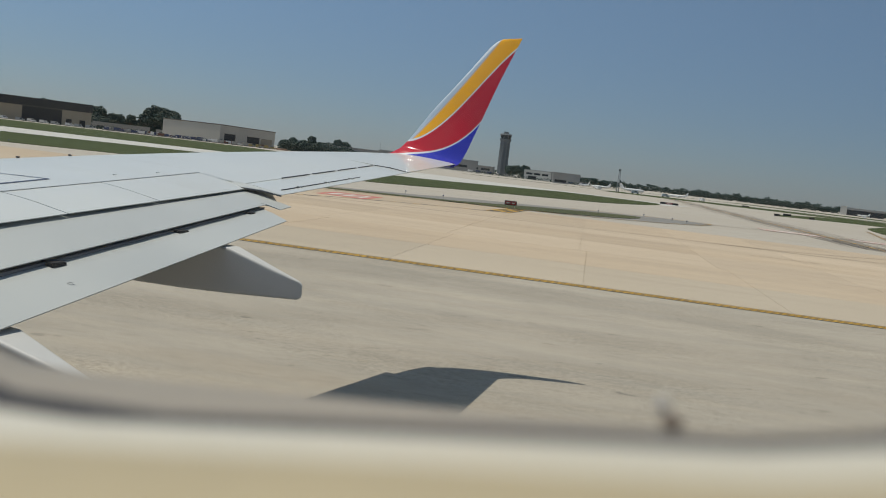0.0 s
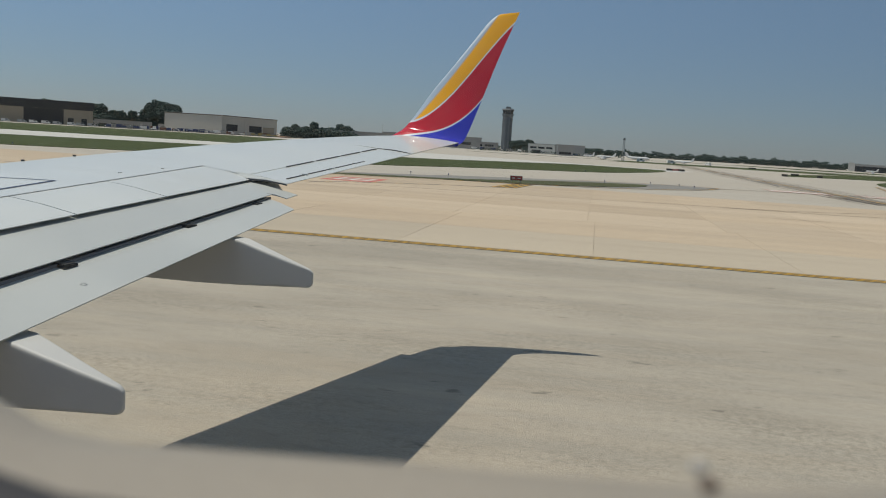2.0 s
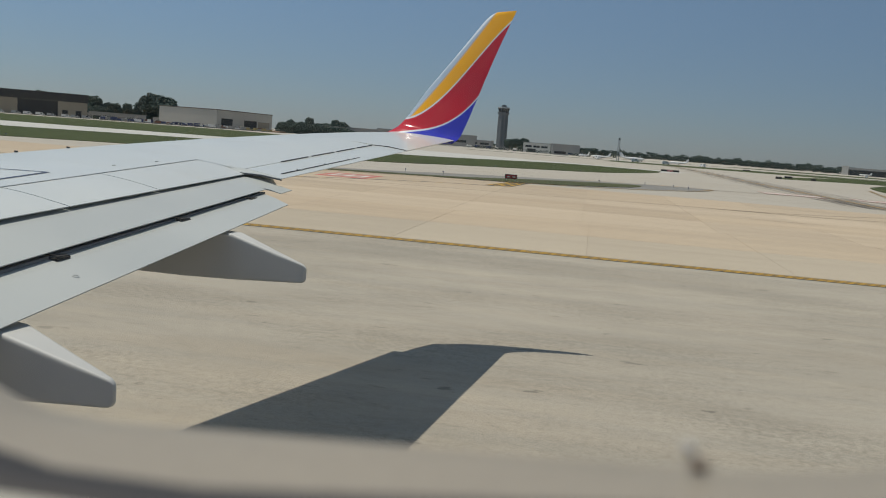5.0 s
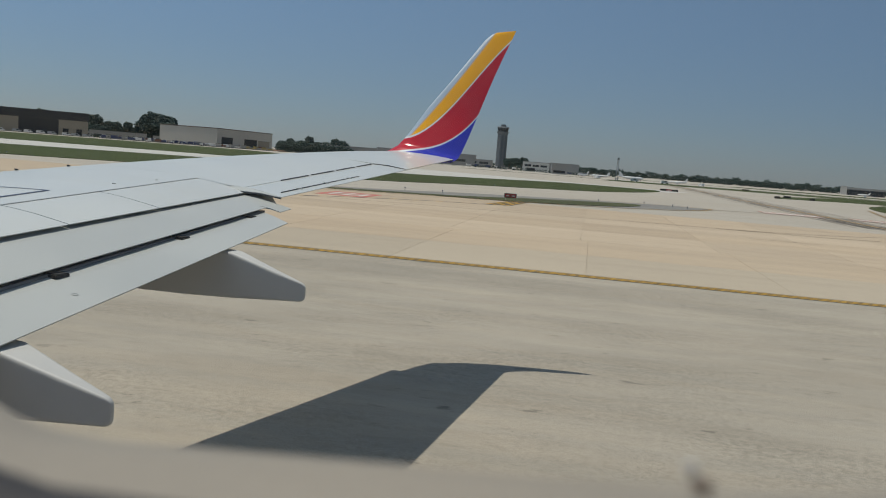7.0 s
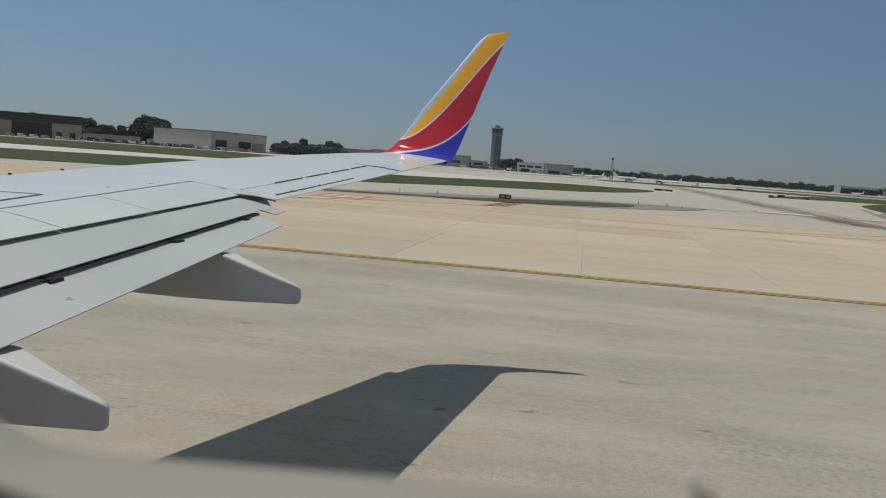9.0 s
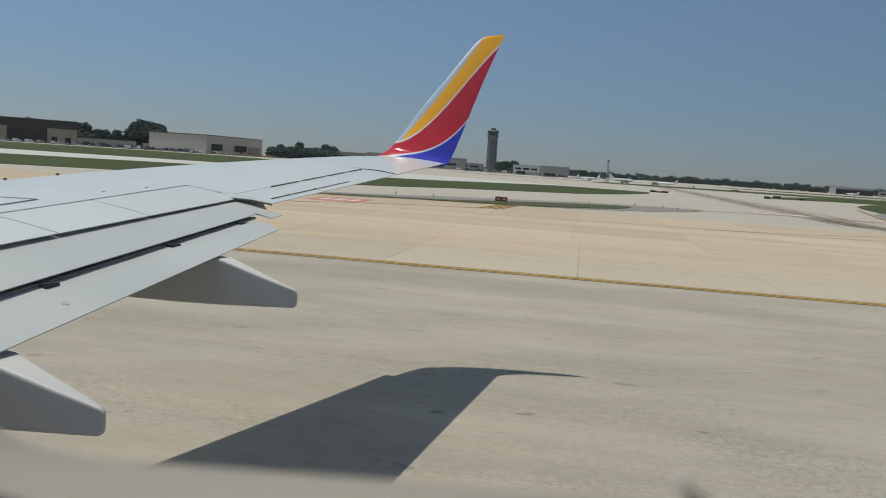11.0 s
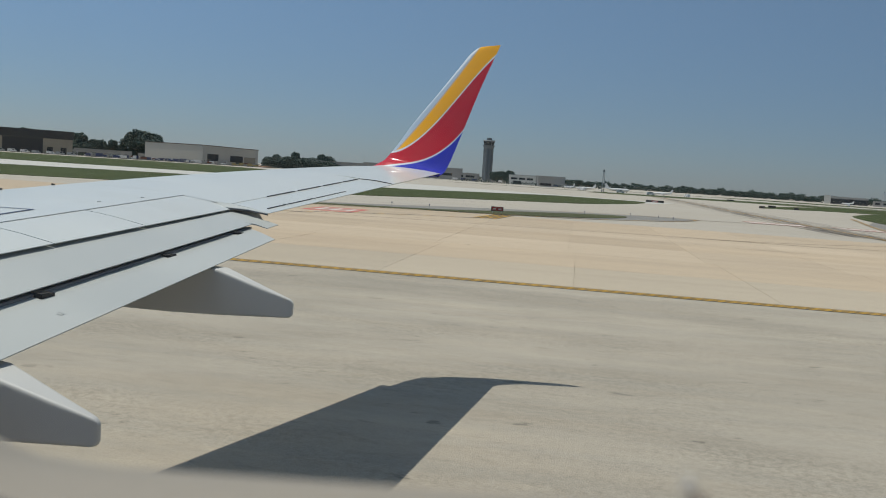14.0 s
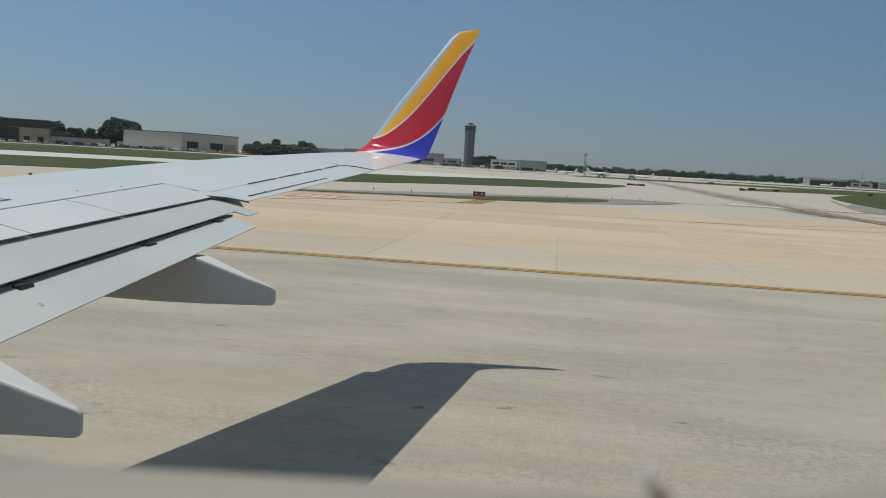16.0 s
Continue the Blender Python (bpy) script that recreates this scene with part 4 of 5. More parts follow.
def fairing(y, tip_x, top_z, low_z, nose_x, rise=0.31, wide=0.19):
    """A canoe-shaped flap track fairing with a flat side and a squared tail."""
    rings = []
    span = tip_x - nose_x
    bend = 0.045
    for s in (0.0, 0.05, 0.15, 0.3, 0.45, 0.6, 0.75, 0.9, *(1 - bend * k / span for k in (1.0, 0.7, 0.45, 0.25, 0.1, 0.02, 0.0))):
        x = nose_x + span * s
        half = wide * min(1.0, (s * 6 + 0.1)) * (1.0 - 0.93 * max(0, s - 0.40) / 0.60)
        up = top_z + rise * (1 - s) * span * (1.0 if s > 0.35 else 0.75)
        if x < xte(y) + 0.45:
            up = min(up, z_aft(y) - 0.055)
        low = low_z - 0.05 * math.sin(math.pi * s) + (0.30 * (0.3 - s) if s < 0.3 else 0)
        left = max(0.0, bend - (1 - s) * span)
        inset = bend - math.sqrt(bend * bend - left * left)
        half, up, low = half * (1 - 0.55 * inset / bend), up - 0.75 * inset, low + 0.95 * inset
        r = min(0.020, half * 0.55, (up - low) * 0.40)
        d = min(0.012, half * 0.3)
        ring = []
        for cy, cz, a0 in ((half - r, up - r, 0), (-half + r, up - r, 90), (-half + r, low + r, 180), (half - r, low + r, 270)):
            for a, run in ((0, -d), (0, 0), (30, 0), (60, 0), (90, 0), (90, d)):
                c, n = math.cos(radians(a0 + a)), math.sin(radians(a0 + a))
                ring.append((x, y + cy + r * c - run * n, cz + r * n + run * c))
        rings.append(ring)
    return part("flap_track_fairing", loft(rings, "flap_track_fairing", M["fairing"]), None, wing, "grey canoe-shaped flap fairing", 35)


fairing(6.12, -3.03, 2.875, 2.735, -5.6)
fairing(3.66, -2.88, 2.568, 2.42, -5.6, 0.285, 0.26)

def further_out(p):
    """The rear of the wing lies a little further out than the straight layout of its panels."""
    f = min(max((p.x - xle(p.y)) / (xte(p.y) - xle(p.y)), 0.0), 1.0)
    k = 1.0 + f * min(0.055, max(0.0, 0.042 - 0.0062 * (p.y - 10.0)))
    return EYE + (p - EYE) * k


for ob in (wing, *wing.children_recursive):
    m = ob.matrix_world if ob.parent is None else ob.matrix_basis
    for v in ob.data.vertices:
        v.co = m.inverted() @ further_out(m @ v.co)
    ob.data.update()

# winglet: sections from the wing end, round the bend and up to the tip
STATIONS = [
    (15.40, -6.160, 4.040, -4.800, 3.955),
    (15.51, -6.008, 4.139, -4.747, 3.990),
    (15.63, -5.924, 4.227, -4.703, 4.059),
    (15.75, -5.776, 4.454, -4.638, 4.276),
    (15.93, -5.502, 4.934, -4.513, 4.765),
    (16.10, -5.060, 5.570, -4.250, 5.650),
    (16.28, -4.452, 6.455, -3.954, 6.515),
]


def spline(rows, t):
    i = min(int(t), len(rows) - 2)
    f = t - i
    get = lambda k: np.array(rows[min(max(k, 0), len(rows) - 1)])
    p0, p1, p2, p3 = get(i - 1), get(i), get(i + 1), get(i + 2)
    return 0.5 * (2 * p1 + (p2 - p0) * f + (2 * p0 - 5 * p1 + 4 * p2 - p3) * f * f + (3 * p1 - p0 - 3 * p2 + p3) * f ** 3)


rings = []
steps = 96
for k in range(steps + 1):
    t = k * (len(STATIONS) - 1) / steps
    y, xa, za, xb, zb = spline(STATIONS, t)
    y2, xa2, za2, xb2, zb2 = spline(STATIONS, min(t + 0.05, len(STATIONS) - 1))
    y1, xa1, za1, xb1, zb1 = spline(STATIONS, max(t - 0.05, 0))
    rise, out = (za2 + zb2 - za1 - zb1) / 2, y2 - y1
    tip = k / steps
    nose, tail = Vector((xa, y, za)), Vector((xb, y, zb))
    trim = max(0.0, (tip - 0.955) / 0.045)
    nose += (tail - nose) * 0.20 * trim ** 2
    chord = tail - nose
    along = Vector((0, out, rise)).normalized()
    normal = along.cross(chord).normalized()
    if normal.y > 0 and normal.z < 0.3:
        normal = -normal
    if normal.z < 0:
        normal = -normal
    thick = chord.length * (0.105 - 0.02 * tip)
    if k == steps:
        thick *= 0.45
    ring = []
    for a in range(32):
        s = 0.5 - 0.5 * math.cos(2 * math.pi * a / 32)
        side = 1 if a <= 16 else -1
        h = 5 * (0.2969 * math.sqrt(s) - 0.126 * s - 0.3516 * s * s + 0.2843 * s ** 3 - 0.1015 * s ** 4) * thick
        ring.append(tuple(nose + chord * s + normal * h * side - normal * thick * 0.45 * (1 - tip) * 0.9))
    rings.append(ring)
part("winglet", loft(rings, "winglet", M["livery"]), None, airliner, "upturned winglet in yellow, red and blue with pale edge", 60)
part("tip_fairing", boxed(-4.94, -4.79, 15.50, 15.60, 3.90, 3.985, 0.015), M["winglet_blue"], airliner, "small dark blue fairing at the wing tip")


# cabin side with one window: openings that step inward towards the eye
def rounded(y, low, slope, half=0.13, high=0.30, radius=0.075, grow=0.0, n=9, left=0.075):
    """Outline of the window at depth y, its lower edge 'low' under the eye, tilted by slope."""
    pts = []
    w, b, t, r, l = half + grow, low - grow, high + grow, radius + grow, left + grow
    for cx, cz, a0, r in ((w - r, b + r, -90, r), (w - r, t - r, 0, r), (-w + r, t - r, 90, r), (-w + l, b + l, 180, l)):
        for k in range(n + 1):
            a = radians(a0 + 90 * k / n)
            pts.append((cx + r * math.cos(a), cz + r * math.sin(a)))
    c, s = math.cos(math.atan(slope)), math.sin(math.atan(slope))
    cx = -0.044
    return [(cx + x * c - (z - low) * s, y, EYE.z + low + slope * cx + x * s + (z - low) * c) for x, z in pts]


def ledge(name, edges, material, parent, label, left=0.075):
    """One band of the stepped sill, from the outer edge inward: each edge is (depth, height under the eye, slope, widening)."""
    rows = [rounded(y, low, slope, grow=g, left=left) for y, low, slope, g in edges]
    n = len(rows[0])
    keep = [k for k in range(n) if rows[0][k][2] < EYE.z + 0.10]
    order = sorted(keep, key=lambda k: (k - n * 0.6) % n)
    first = [[row[k] for k in order] for row in rows]
    return part(name, loft(first, name, material, False, False), None, parent, label, 60)


window = part("window_sill", loft([[p for p in r] for r in ([(-0.62, 0.137, EYE.z - 0.50), (0.45, 0.137, EYE.z - 0.50), (0.45, 0.150, EYE.z - 0.50), (-0.62, 0.150, EYE.z - 0.50)], [(-0.62, 0.137, EYE.z - 0.125), (0.45, 0.137, EYE.z - 0.125), (0.45, 0.150, EYE.z - 0.125), (-0.62, 0.150, EYE.z - 0.125)])], "window_sill", M["skin"]), None, airliner, "blue outer skin below the window")
ledge("outer_frame", ((0.140, -0.0760, 0.120, 0.0), (0.136, -0.0520, 0.106, 0.0), (0.126, -0.0455, 0.106, 0.0), (0.112, -0.0432, 0.104, 0.0), (0.098, -0.0418, 0.104, 0.0), (0.085, -0.0410, 0.108, 0.0)), M["frame_grey"], window, "pale grey window frame")
ledge("seal", ((0.087, -0.0388, 0.152, 0.0), (0.085, -0.0352, 0.162, 0.0), (0.076, -0.0338, 0.168, 0.0), (0.072, -0.0361, 0.168, 0.0)), M["seal"], window, "black rubber seal", 0.120)
ledge("lip", ((0.073, -0.0362, 0.166, 0.0), (0.071, -0.0324, 0.166, 0.0), (0.066, -0.0314, 0.166, 0.0), (0.058, -0.0304, 0.168, 0.0), (0.050, -0.0294, 0.170, 0.0)), M["lip"], window, "cream plastic lip", 0.120)
ledge("trim", ((0.051, -0.0302, 0.167, 0.0), (0.045, -0.0263, 0.170, 0.0), (0.036, -0.0242, 0.170, 0.0), (0.026, -0.0236, 0.170, 0.0), (0.018, -0.0286, 0.170, 0.0), (0.014, -0.0986, 0.170, 0.0)), M["trim"], window, "tan plastic trim", 0.120)
outline = [p for p in rounded(0.122, -0.0415, 0.098, grow=0.002)]
pane = part("pane", mesh_of("pane", outline, [tuple(range(len(outline)))], M["glass"]), None, window, "clear pane with a dried dirt spot")
pane.visible_shadow = False
spot = bmesh.new()
bmesh.ops.create_icosphere(spot, subdivisions=2, radius=0.00140, matrix=Matrix.Translation((0.0035, 0.1185, EYE.z - 0.0420)) @ Matrix.Diagonal((1.15, 0.5, 0.9, 1)))
part("dirt_spot", spot, M["smudge"], pane, "dark dried dirt spot")
residue = bmesh.new()
bmesh.ops.create_icosphere(residue, subdivisions=2, radius=0.00125, matrix=Matrix.Translation((0.0019, 0.1187, EYE.z - 0.0400)) @ Matrix.Diagonal((1.0, 0.4, 1.0, 1)))
part("water_spot", residue, M["residue"], pane, "pale dried water spot")

# fuselage side below the window, outer skin and cabin lining, with the main gear that carries it
def shell(y_off, name, material, label, top):
    radius, cy, cz = 1.88 + y_off, -1.745, EYE.z - 0.15
    xs = spans(-7.0, 4.0, 11)
    angles = [-84, -70, -55, -40, -28, -18, -10, top]
    bm = bmesh.new()
    grid = [[bm.verts.new((x, cy + radius * math.cos(radians(a)), cz + radius * math.sin(radians(a)))) for a in angles] for x in xs]
    for i in range(len(xs) - 1):
        for j in range(len(angles) - 1):
            bm.faces.new((grid[i][j], grid[i + 1][j], grid[i + 1][j + 1], grid[i][j + 1]))
    return part(name, bm, material, airliner, label, 40)


shell(0.02, "fuselage_skin", M["skin"], "blue painted fuselage skin", 0.5)
shell(-0.115, "cabin_lining", M["cabin"], "pale cabin side lining", 0.5)
gear = part("main_gear", tube(bmesh.new(), (-6.2, 1.05, 0.55), (-6.2, 1.25, 2.9), 0.13, 0.16, 14), M["steel"], airliner, "steel landing gear leg")
for y in (0.62, 1.30):
    wheel = bmesh.new()
    tube(wheel, (-6.2, y, 0.56), (-6.2, y + 0.40, 0.56), 0.56, sides=28)
    bmesh.ops.bevel(wheel, geom=[e for e in wheel.edges if len(e.link_faces) == 2 and e.calc_face_angle() > 1.0], offset=0.10, segments=3, affect="EDGES")
    part("tyre", wheel, M["tyre"], gear, "black tyre")


# ---- signs and lights on the field ----
def field_sign(label, at, wide, high, turn, panels):
    ob = thing("airfield_sign", label, "airfield sign", at=pose(at[0], at[1], -0.04, 0, 0, turn), data=boxed(-wide / 2, wide / 2, -0.12, 0.12, 0.30, 0.30 + high, 0.02), material=M["sign_black"])
    n = len(panels)
    for i, face in enumerate(panels):
        x0 = -wide / 2 + 0.06 + i * (wide - 0.12) / n
        p = part("panel", boxed(x0 + 0.02, x0 + (wide - 0.12) / n - 0.02, -0.14, -0.12, 0.36, 0.24 + high), M[face], ob)
        if face != "sign_black":
            part("letter_bar", boxed(x0 + 0.15, x0 + (wide - 0.12) / n - 0.15, -0.148, -0.14, 0.36 + high * 0.22, 0.24 + high * 0.72), M["sign_black" if face == "sign_yellow" else "white_paint"], p, "plain bar")
    for x in np.linspace(-wide / 2 + 0.2, wide / 2 - 0.2, max(2, int(wide / 0.8))):
        part("leg", tube(bmesh.new(), (x, 0, 0), (x, 0, 0.32), 0.03), M["steel"], ob)
    return ob


lay = FIELD
field_sign("black and yellow airfield guidance sign on short legs", (25.6, 127.0), 4.2, 0.95, 8, ["sign_yellow", "sign_black", "sign_yellow", "sign_black", "sign_black"])
lay = HERE
field_sign("red runway hold sign in a black case on short legs", (-22.3, 95.8), 1.4, 0.50, 12, ["sign_red", "sign_red"])
field_sign("long low black airfield sign at the grass tip", (-12.5, 249.0), 5.0, 0.55, 5, ["sign_black", "sign_red", "sign_black"])
for x, y, w in ((24.0, 321.0, 3.2), (18.5, 286.0, 2.2), (16.0, 515.0, 5.0), (30.0, 300.0, 2.0), (70.0, 360.0, 2.2)):
    field_sign("black airfield sign far across the concrete", (x, y), w * 0.8, 0.7, 4, ["sign_black", "sign_black"])


def edge_light(x, y, h):
    ob = thing("edge_light", "small taxiway edge light on a thin stem", "airfield light", "taxiway edge lights", at=pose(x, y, -0.04))
    part("stem", tube(bmesh.new(), (0, 0, 0), (0, 0, h), 0.035), M["steel"], ob)
    head = bmesh.new()
    bmesh.ops.create_uvsphere(head, u_segments=10, v_segments=6, radius=0.085, matrix=Matrix.Translation((0, 0, h + 0.04)))
    part("lens", head, M["blue"], ob, "blue lens")


for x, y in ((-5.5, 123.5), (-3.4, 120.0), (-9.5, 124.5), (-15, 117), (-31.5, 99), (-36, 98), (-61, 120), (-38, 150), (-26, 172), (-18, 205), (36.5, 103), (60, 116), (27.6, 340), (48, 318), (-96, 97), (-105, 150), (-60, 205)):
    edge_light(x, y, 0.26)
lay = FIELD
drain = thing("drain_grate", "dark square drain grate in a concrete ring", "drain", data=boxed(-0.65, 0.65, -0.65, 0.65, -0.02, 0.006), material=M["seam"], at=pose(28.0, 45.6, 0, 0, 0, 40))
for i in range(7):
    part("bar", boxed(-0.6, 0.6, -0.55 + i * 0.17, -0.47 + i * 0.17, 0.006, 0.014), M["steel"], drain)

lay = FAR


# ---- buildings ----
def frame_of(a, b):
    """Pose with its origin at a, its x axis along the ground towards b and its y axis away behind the front."""
    d = Vector((b[0] - a[0], b[1] - a[1], 0))
    return Matrix.Translation((a[0], a[1], -0.05)) @ Matrix.Rotation(math.atan2(d.y, d.x), 4, "Z"), d.length


def building(name, label, a, b, deep, high, wall, roof, openings=(), fascia=0.5, category="building", ribs=0.0, roof_over=0.3):
    """A block with walls, a roof edge and doors or windows set into the front: openings are (x0, x1, z0, z1, material, name)."""
    m, w = frame_of(a, b)
    ob = thing(name, label, category, at=m)
    cuts_x = sorted({0.0, w, *(v for o in openings for v in (max(0, o[0]), min(w, o[1])))})
    cuts_z = sorted({0.0, high, *(v for o in openings for v in (o[2], o[3]))})
    front = bmesh.new()
    for i in range(len(cuts_x) - 1):
        for j in range(len(cuts_z) - 1):
            cx, cz = (cuts_x[i] + cuts_x[i + 1]) / 2, (cuts_z[j] + cuts_z[j + 1]) / 2
            if not any(o[0] < cx < o[1] and o[2] < cz < o[3] for o in openings):
                box(front, cuts_x[i], cuts_x[i + 1], 0, 0.4, cuts_z[j], cuts_z[j + 1])
    part("front_wall", front, M[wall], ob)
    for nm, vals in (("side_wall", (0, 0.4, 0.4, deep, 0, high)), ("side_wall", (w - 0.4, w, 0.4, deep, 0, high)), ("back_wall", (0.4, w - 0.4, deep - 0.4, deep, 0, high))):
        part(nm, boxed(*vals), M[wall], ob)
    part("roof", boxed(-roof_over, w + roof_over, -roof_over, deep + roof_over, high, high + fascia), M[roof], ob)
    for o in openings:
        leaf_ob = part(o[5], boxed(max(o[0], 0.02), min(o[1], w - 0.02), 0.22, 0.30, o[2], o[3]), M[o[4]], ob)
        if o[5] == "window":
            part("sill", boxed(o[0] - 0.1, o[1] + 0.1, -0.06, 0.0, o[2] - 0.15, o[2]), M[roof], leaf_ob)
            for k in range(1, max(2, int((o[1] - o[0]) / 2.2))):
                x = o[0] + k * (o[1] - o[0]) / max(2, int((o[1] - o[0]) / 2.2))
                part("mullion", boxed(x - 0.07, x + 0.07, 0.14, 0.22, o[2], o[3]), M[roof], leaf_ob)
        elif o[5] in ("door", "gate"):
            part("lintel", boxed(o[0] - 0.2, o[1] + 0.2, -0.06, 0.0, o[3], o[3] + 0.25), M[roof], leaf_ob)
    if ribs:
        k = ribs
        while k < w:
            if not any(o[0] - 0.2 < k < o[1] + 0.2 for o in openings):
                part("rib", boxed(k - 0.12, k + 0.12, -0.10, 0.0, 0.2, high - 0.2), M[wall], ob)
            k += ribs
    return ob


# black-roofed hangar with tan panels and a wide dark opening
building("hangar", "dark hangar with black roof band, tan walls and wide open bay", (-555.8, 462.6), (-474.9, 541.1), 62, 11.6, "hangar_tan", "hangar_black",
         [(34.0, 62.0, 0, 11.5, "hangar_tan", "wall_panel"), (64.5, 92.0, 0, 11.5, "dark_open", "bay"), (95.0, 99.0, 0, 5.0, "dark_open", "door"), (104.5, 108.5, 0, 5.0, "dark_open", "door")], 6.3, "hangar", roof_over=0.6)
# long beige hangar: a plain flank and a front with sliding doors
building("hangar", "long beige metal hangar with dark door openings", (-425.8, 641.5), (-426.0, 735.0), 59.0, 15.6, "hangar_beige", "roof_brown",
         [(7.0, 25.0, 0, 8.6, "dark_open", "door"), (44.0, 66.0, 0, 8.4, "dark_open", "door"), (68.0, 89.0, 0, 7.8, "hangar_tan", "door")], 0.7, "hangar", ribs=6.0)
building("terminal", "low grey terminal building with a dark gate", (-404, 797), (-340, 823), 30, 9.8, "wall_grey", "roof_grey", [(6, 20, 3.4, 6.2, "pane", "window"), (24, 38, 3.4, 6.2, "pane", "window"), (42, 56, 3.4, 6.2, "pane", "window")], 0.8)
building("terminal", "low grey building with a wide dark gate", (-351, 818), (-253, 849), 30, 10.8, "wall_grey", "roof_grey", [(10, 27, 0, 5.6, "dark_open", "gate"), (36, 52, 4.0, 6.5, "pane", "window"), (56, 72, 4.0, 6.5, "pane", "window"), (76, 92, 4.0, 6.5, "pane", "window")], 1.2)
building("service_building", "low grey service building beside the tower", (-261, 847), (-237, 852), 20, 7.4, "wall_grey", "roof_grey", [(2, 9, 3.5, 5.5, "pane", "window"), (12, 21, 3.5, 5.5, "pane", "window")], 0.5)
building("hall", "pale low building with a band of windows", (-191, 797), (-166, 802), 18, 8.6, "wall_pale", "roof_grey", [(2, 8, 4.6, 6.4, "pane", "window"), (9.5, 15.5, 4.6, 6.4, "pane", "window"), (17, 23, 4.6, 6.4, "pane", "window"), (4, 12, 0, 3.2, "dark_open", "gate")], 0.5)
building("hall", "long grey-beige hall with a pale door", (-165.5, 802), (-139, 808), 24, 9.2, "wall_grey", "roof_grey", [(6, 15, 0, 5.0, "wall_pale", "gate")], 0.5)
building("block", "white windowless end block of a far hangar", (162, 1491), (171.6, 1490), 12, 13.2, "wall_pale", "roof_grey", [], 0.3)
building("hangar", "wide far hangar with dark doors under a grey roof", (172, 1490), (225.5, 1483), 40, 8.8, "dark_open", "roof_grey", [(2, 25, 0, 8.2, "pane", "door"), (28, 51, 0, 8.2, "pane", "door")], 3.0, "hangar")
building("service_building", "small grey far building beside a hangar", (232, 1482), (262, 1478), 20, 8.2, "wall_grey", "roof_grey", [(3, 10, 3, 6, "pane", "window"), (14, 26, 3, 6, "pane", "window")], 0.4)
building("office_block", "far three-storey building with pale floor bands", (268, 1466), (290, 1462), 20, 10.6, "wall_pale", "roof_grey", [(1.5, 20.5, 1.2, 2.9, "pane", "window"), (1.5, 20.5, 4.2, 6.0, "pane", "window"), (1.5, 20.5, 7.4, 9.2, "pane", "window")], 0.4)
building("open_hall", "far grey hall with open bays between columns", (291, 1462), (372, 1448), 25, 10.2, "wall_grey", "roof_grey", [(4 + 9.5 * i, 11.5 + 9.5 * i, 0.6, 7.6, "pane", "bay") for i in range(8)], 0.8)
building("hut", "small white far building", (410, 1427), (432, 1420), 12, 6.6, "wall_pale", "roof_grey", [(3, 8, 2, 4.2, "pane", "window"), (12, 18, 2, 4.2, "pane", "window")], 0.3)
building("block", "grey flat-roofed block near parked jets", (-140.5, 688), (-128, 691), 10, 8.0, "wall_grey", "roof_grey", [(1.5, 11, 1.0, 3.0, "dark_open", "gate")], 0.4)
# low dark sheds and roofs behind the equipment yard
for a, b, h in (((-560, 640), (-520, 668), 6.0), ((-515, 672), (-489, 690), 5.0), ((-546, 610), (-505, 634), 4.5)):
    building("shed", "low grey shed behind parked equipment", a, b, 14, h, "wall_grey", "roof_grey", [(3, 9, 0, 3, "dark_open", "gate"), (13, 20, 0, 3, "dark_open", "gate")], 0.5)

# control tower
tower = thing("control_tower", "grey concrete control tower with flared glazed cab", "control tower", at=pose(-229.0, 857.0, -0.05, 0, 0, 15) @ Matrix.Diagonal((1.12, 1.12, 1.12, 1)))


def prism(r0, r1, z0, z1, sides=8):
    bm = bmesh.new()
    bmesh.ops.create_cone(bm, cap_ends=True, segments=sides, radius1=r0, radius2=r1, depth=z1 - z0, matrix=Matrix.Translation((0, 0, (z0 + z1) / 2)) @ Matrix.Rotation(math.pi / sides, 4, "Z"))
    return bm


shaft = part("shaft", prism(4.9, 4.7, 0, 30.5), M["tower_wall"], tower, "pale octagonal shaft")
for k in range(8):
    a = 2 * math.pi * k / 8
    strip = boxed(4.20, 4.60, -0.80, 0.80, 2.0, 30.0)
    bmesh.ops.rotate(strip, verts=strip.verts, cent=(0, 0, 0), matrix=Matrix.Rotation(a, 3, "Z"))
    part("window_strip", strip, M["tower_dark"], shaft, "dark vertical window strip")
part("collar", prism(4.7, 5.8, 30.5, 33.0), M["tower_wall"], tower, "flared collar")
part("gallery", prism(6.1, 6.1, 33.0, 33.6), M["tower_dark"], tower, "dark gallery deck")
cab = part("cab", prism(4.6, 5.6, 33.6, 37.2), M["pane"], tower, "dark glazed cab")
for k in range(8):
    a = 2 * math.pi * (k + 0.5) / 8
    part("mullion", tube(bmesh.new(), (4.62 * math.cos(a), 4.62 * math.sin(a), 33.6), (5.62 * math.cos(a), 5.62 * math.sin(a), 37.2), 0.13, sides=6), M["tower_wall"], cab)
part("cab_roof", prism(6.2, 5.4, 37.2, 38.3), M["tower_wall"], tower, "flat cab roof")
part("plant_room", prism(2.6, 2.4, 38.3, 40.2), M["tower_dark"], tower, "dark roof plant")
for x, y, h in ((-4.2, 1.0, 3.2), (-2.0, -3.4, 2.4), (3.8, 0.6, 3.4), (1.6, 3.5, 2.2), (0, 0, 4.4)):
    part("antenna", tube(bmesh.new(), (x, y, 38.3), (x, y, 38.3 + h), 0.09, 0.05, 6), M["steel"], tower, "thin antenna")
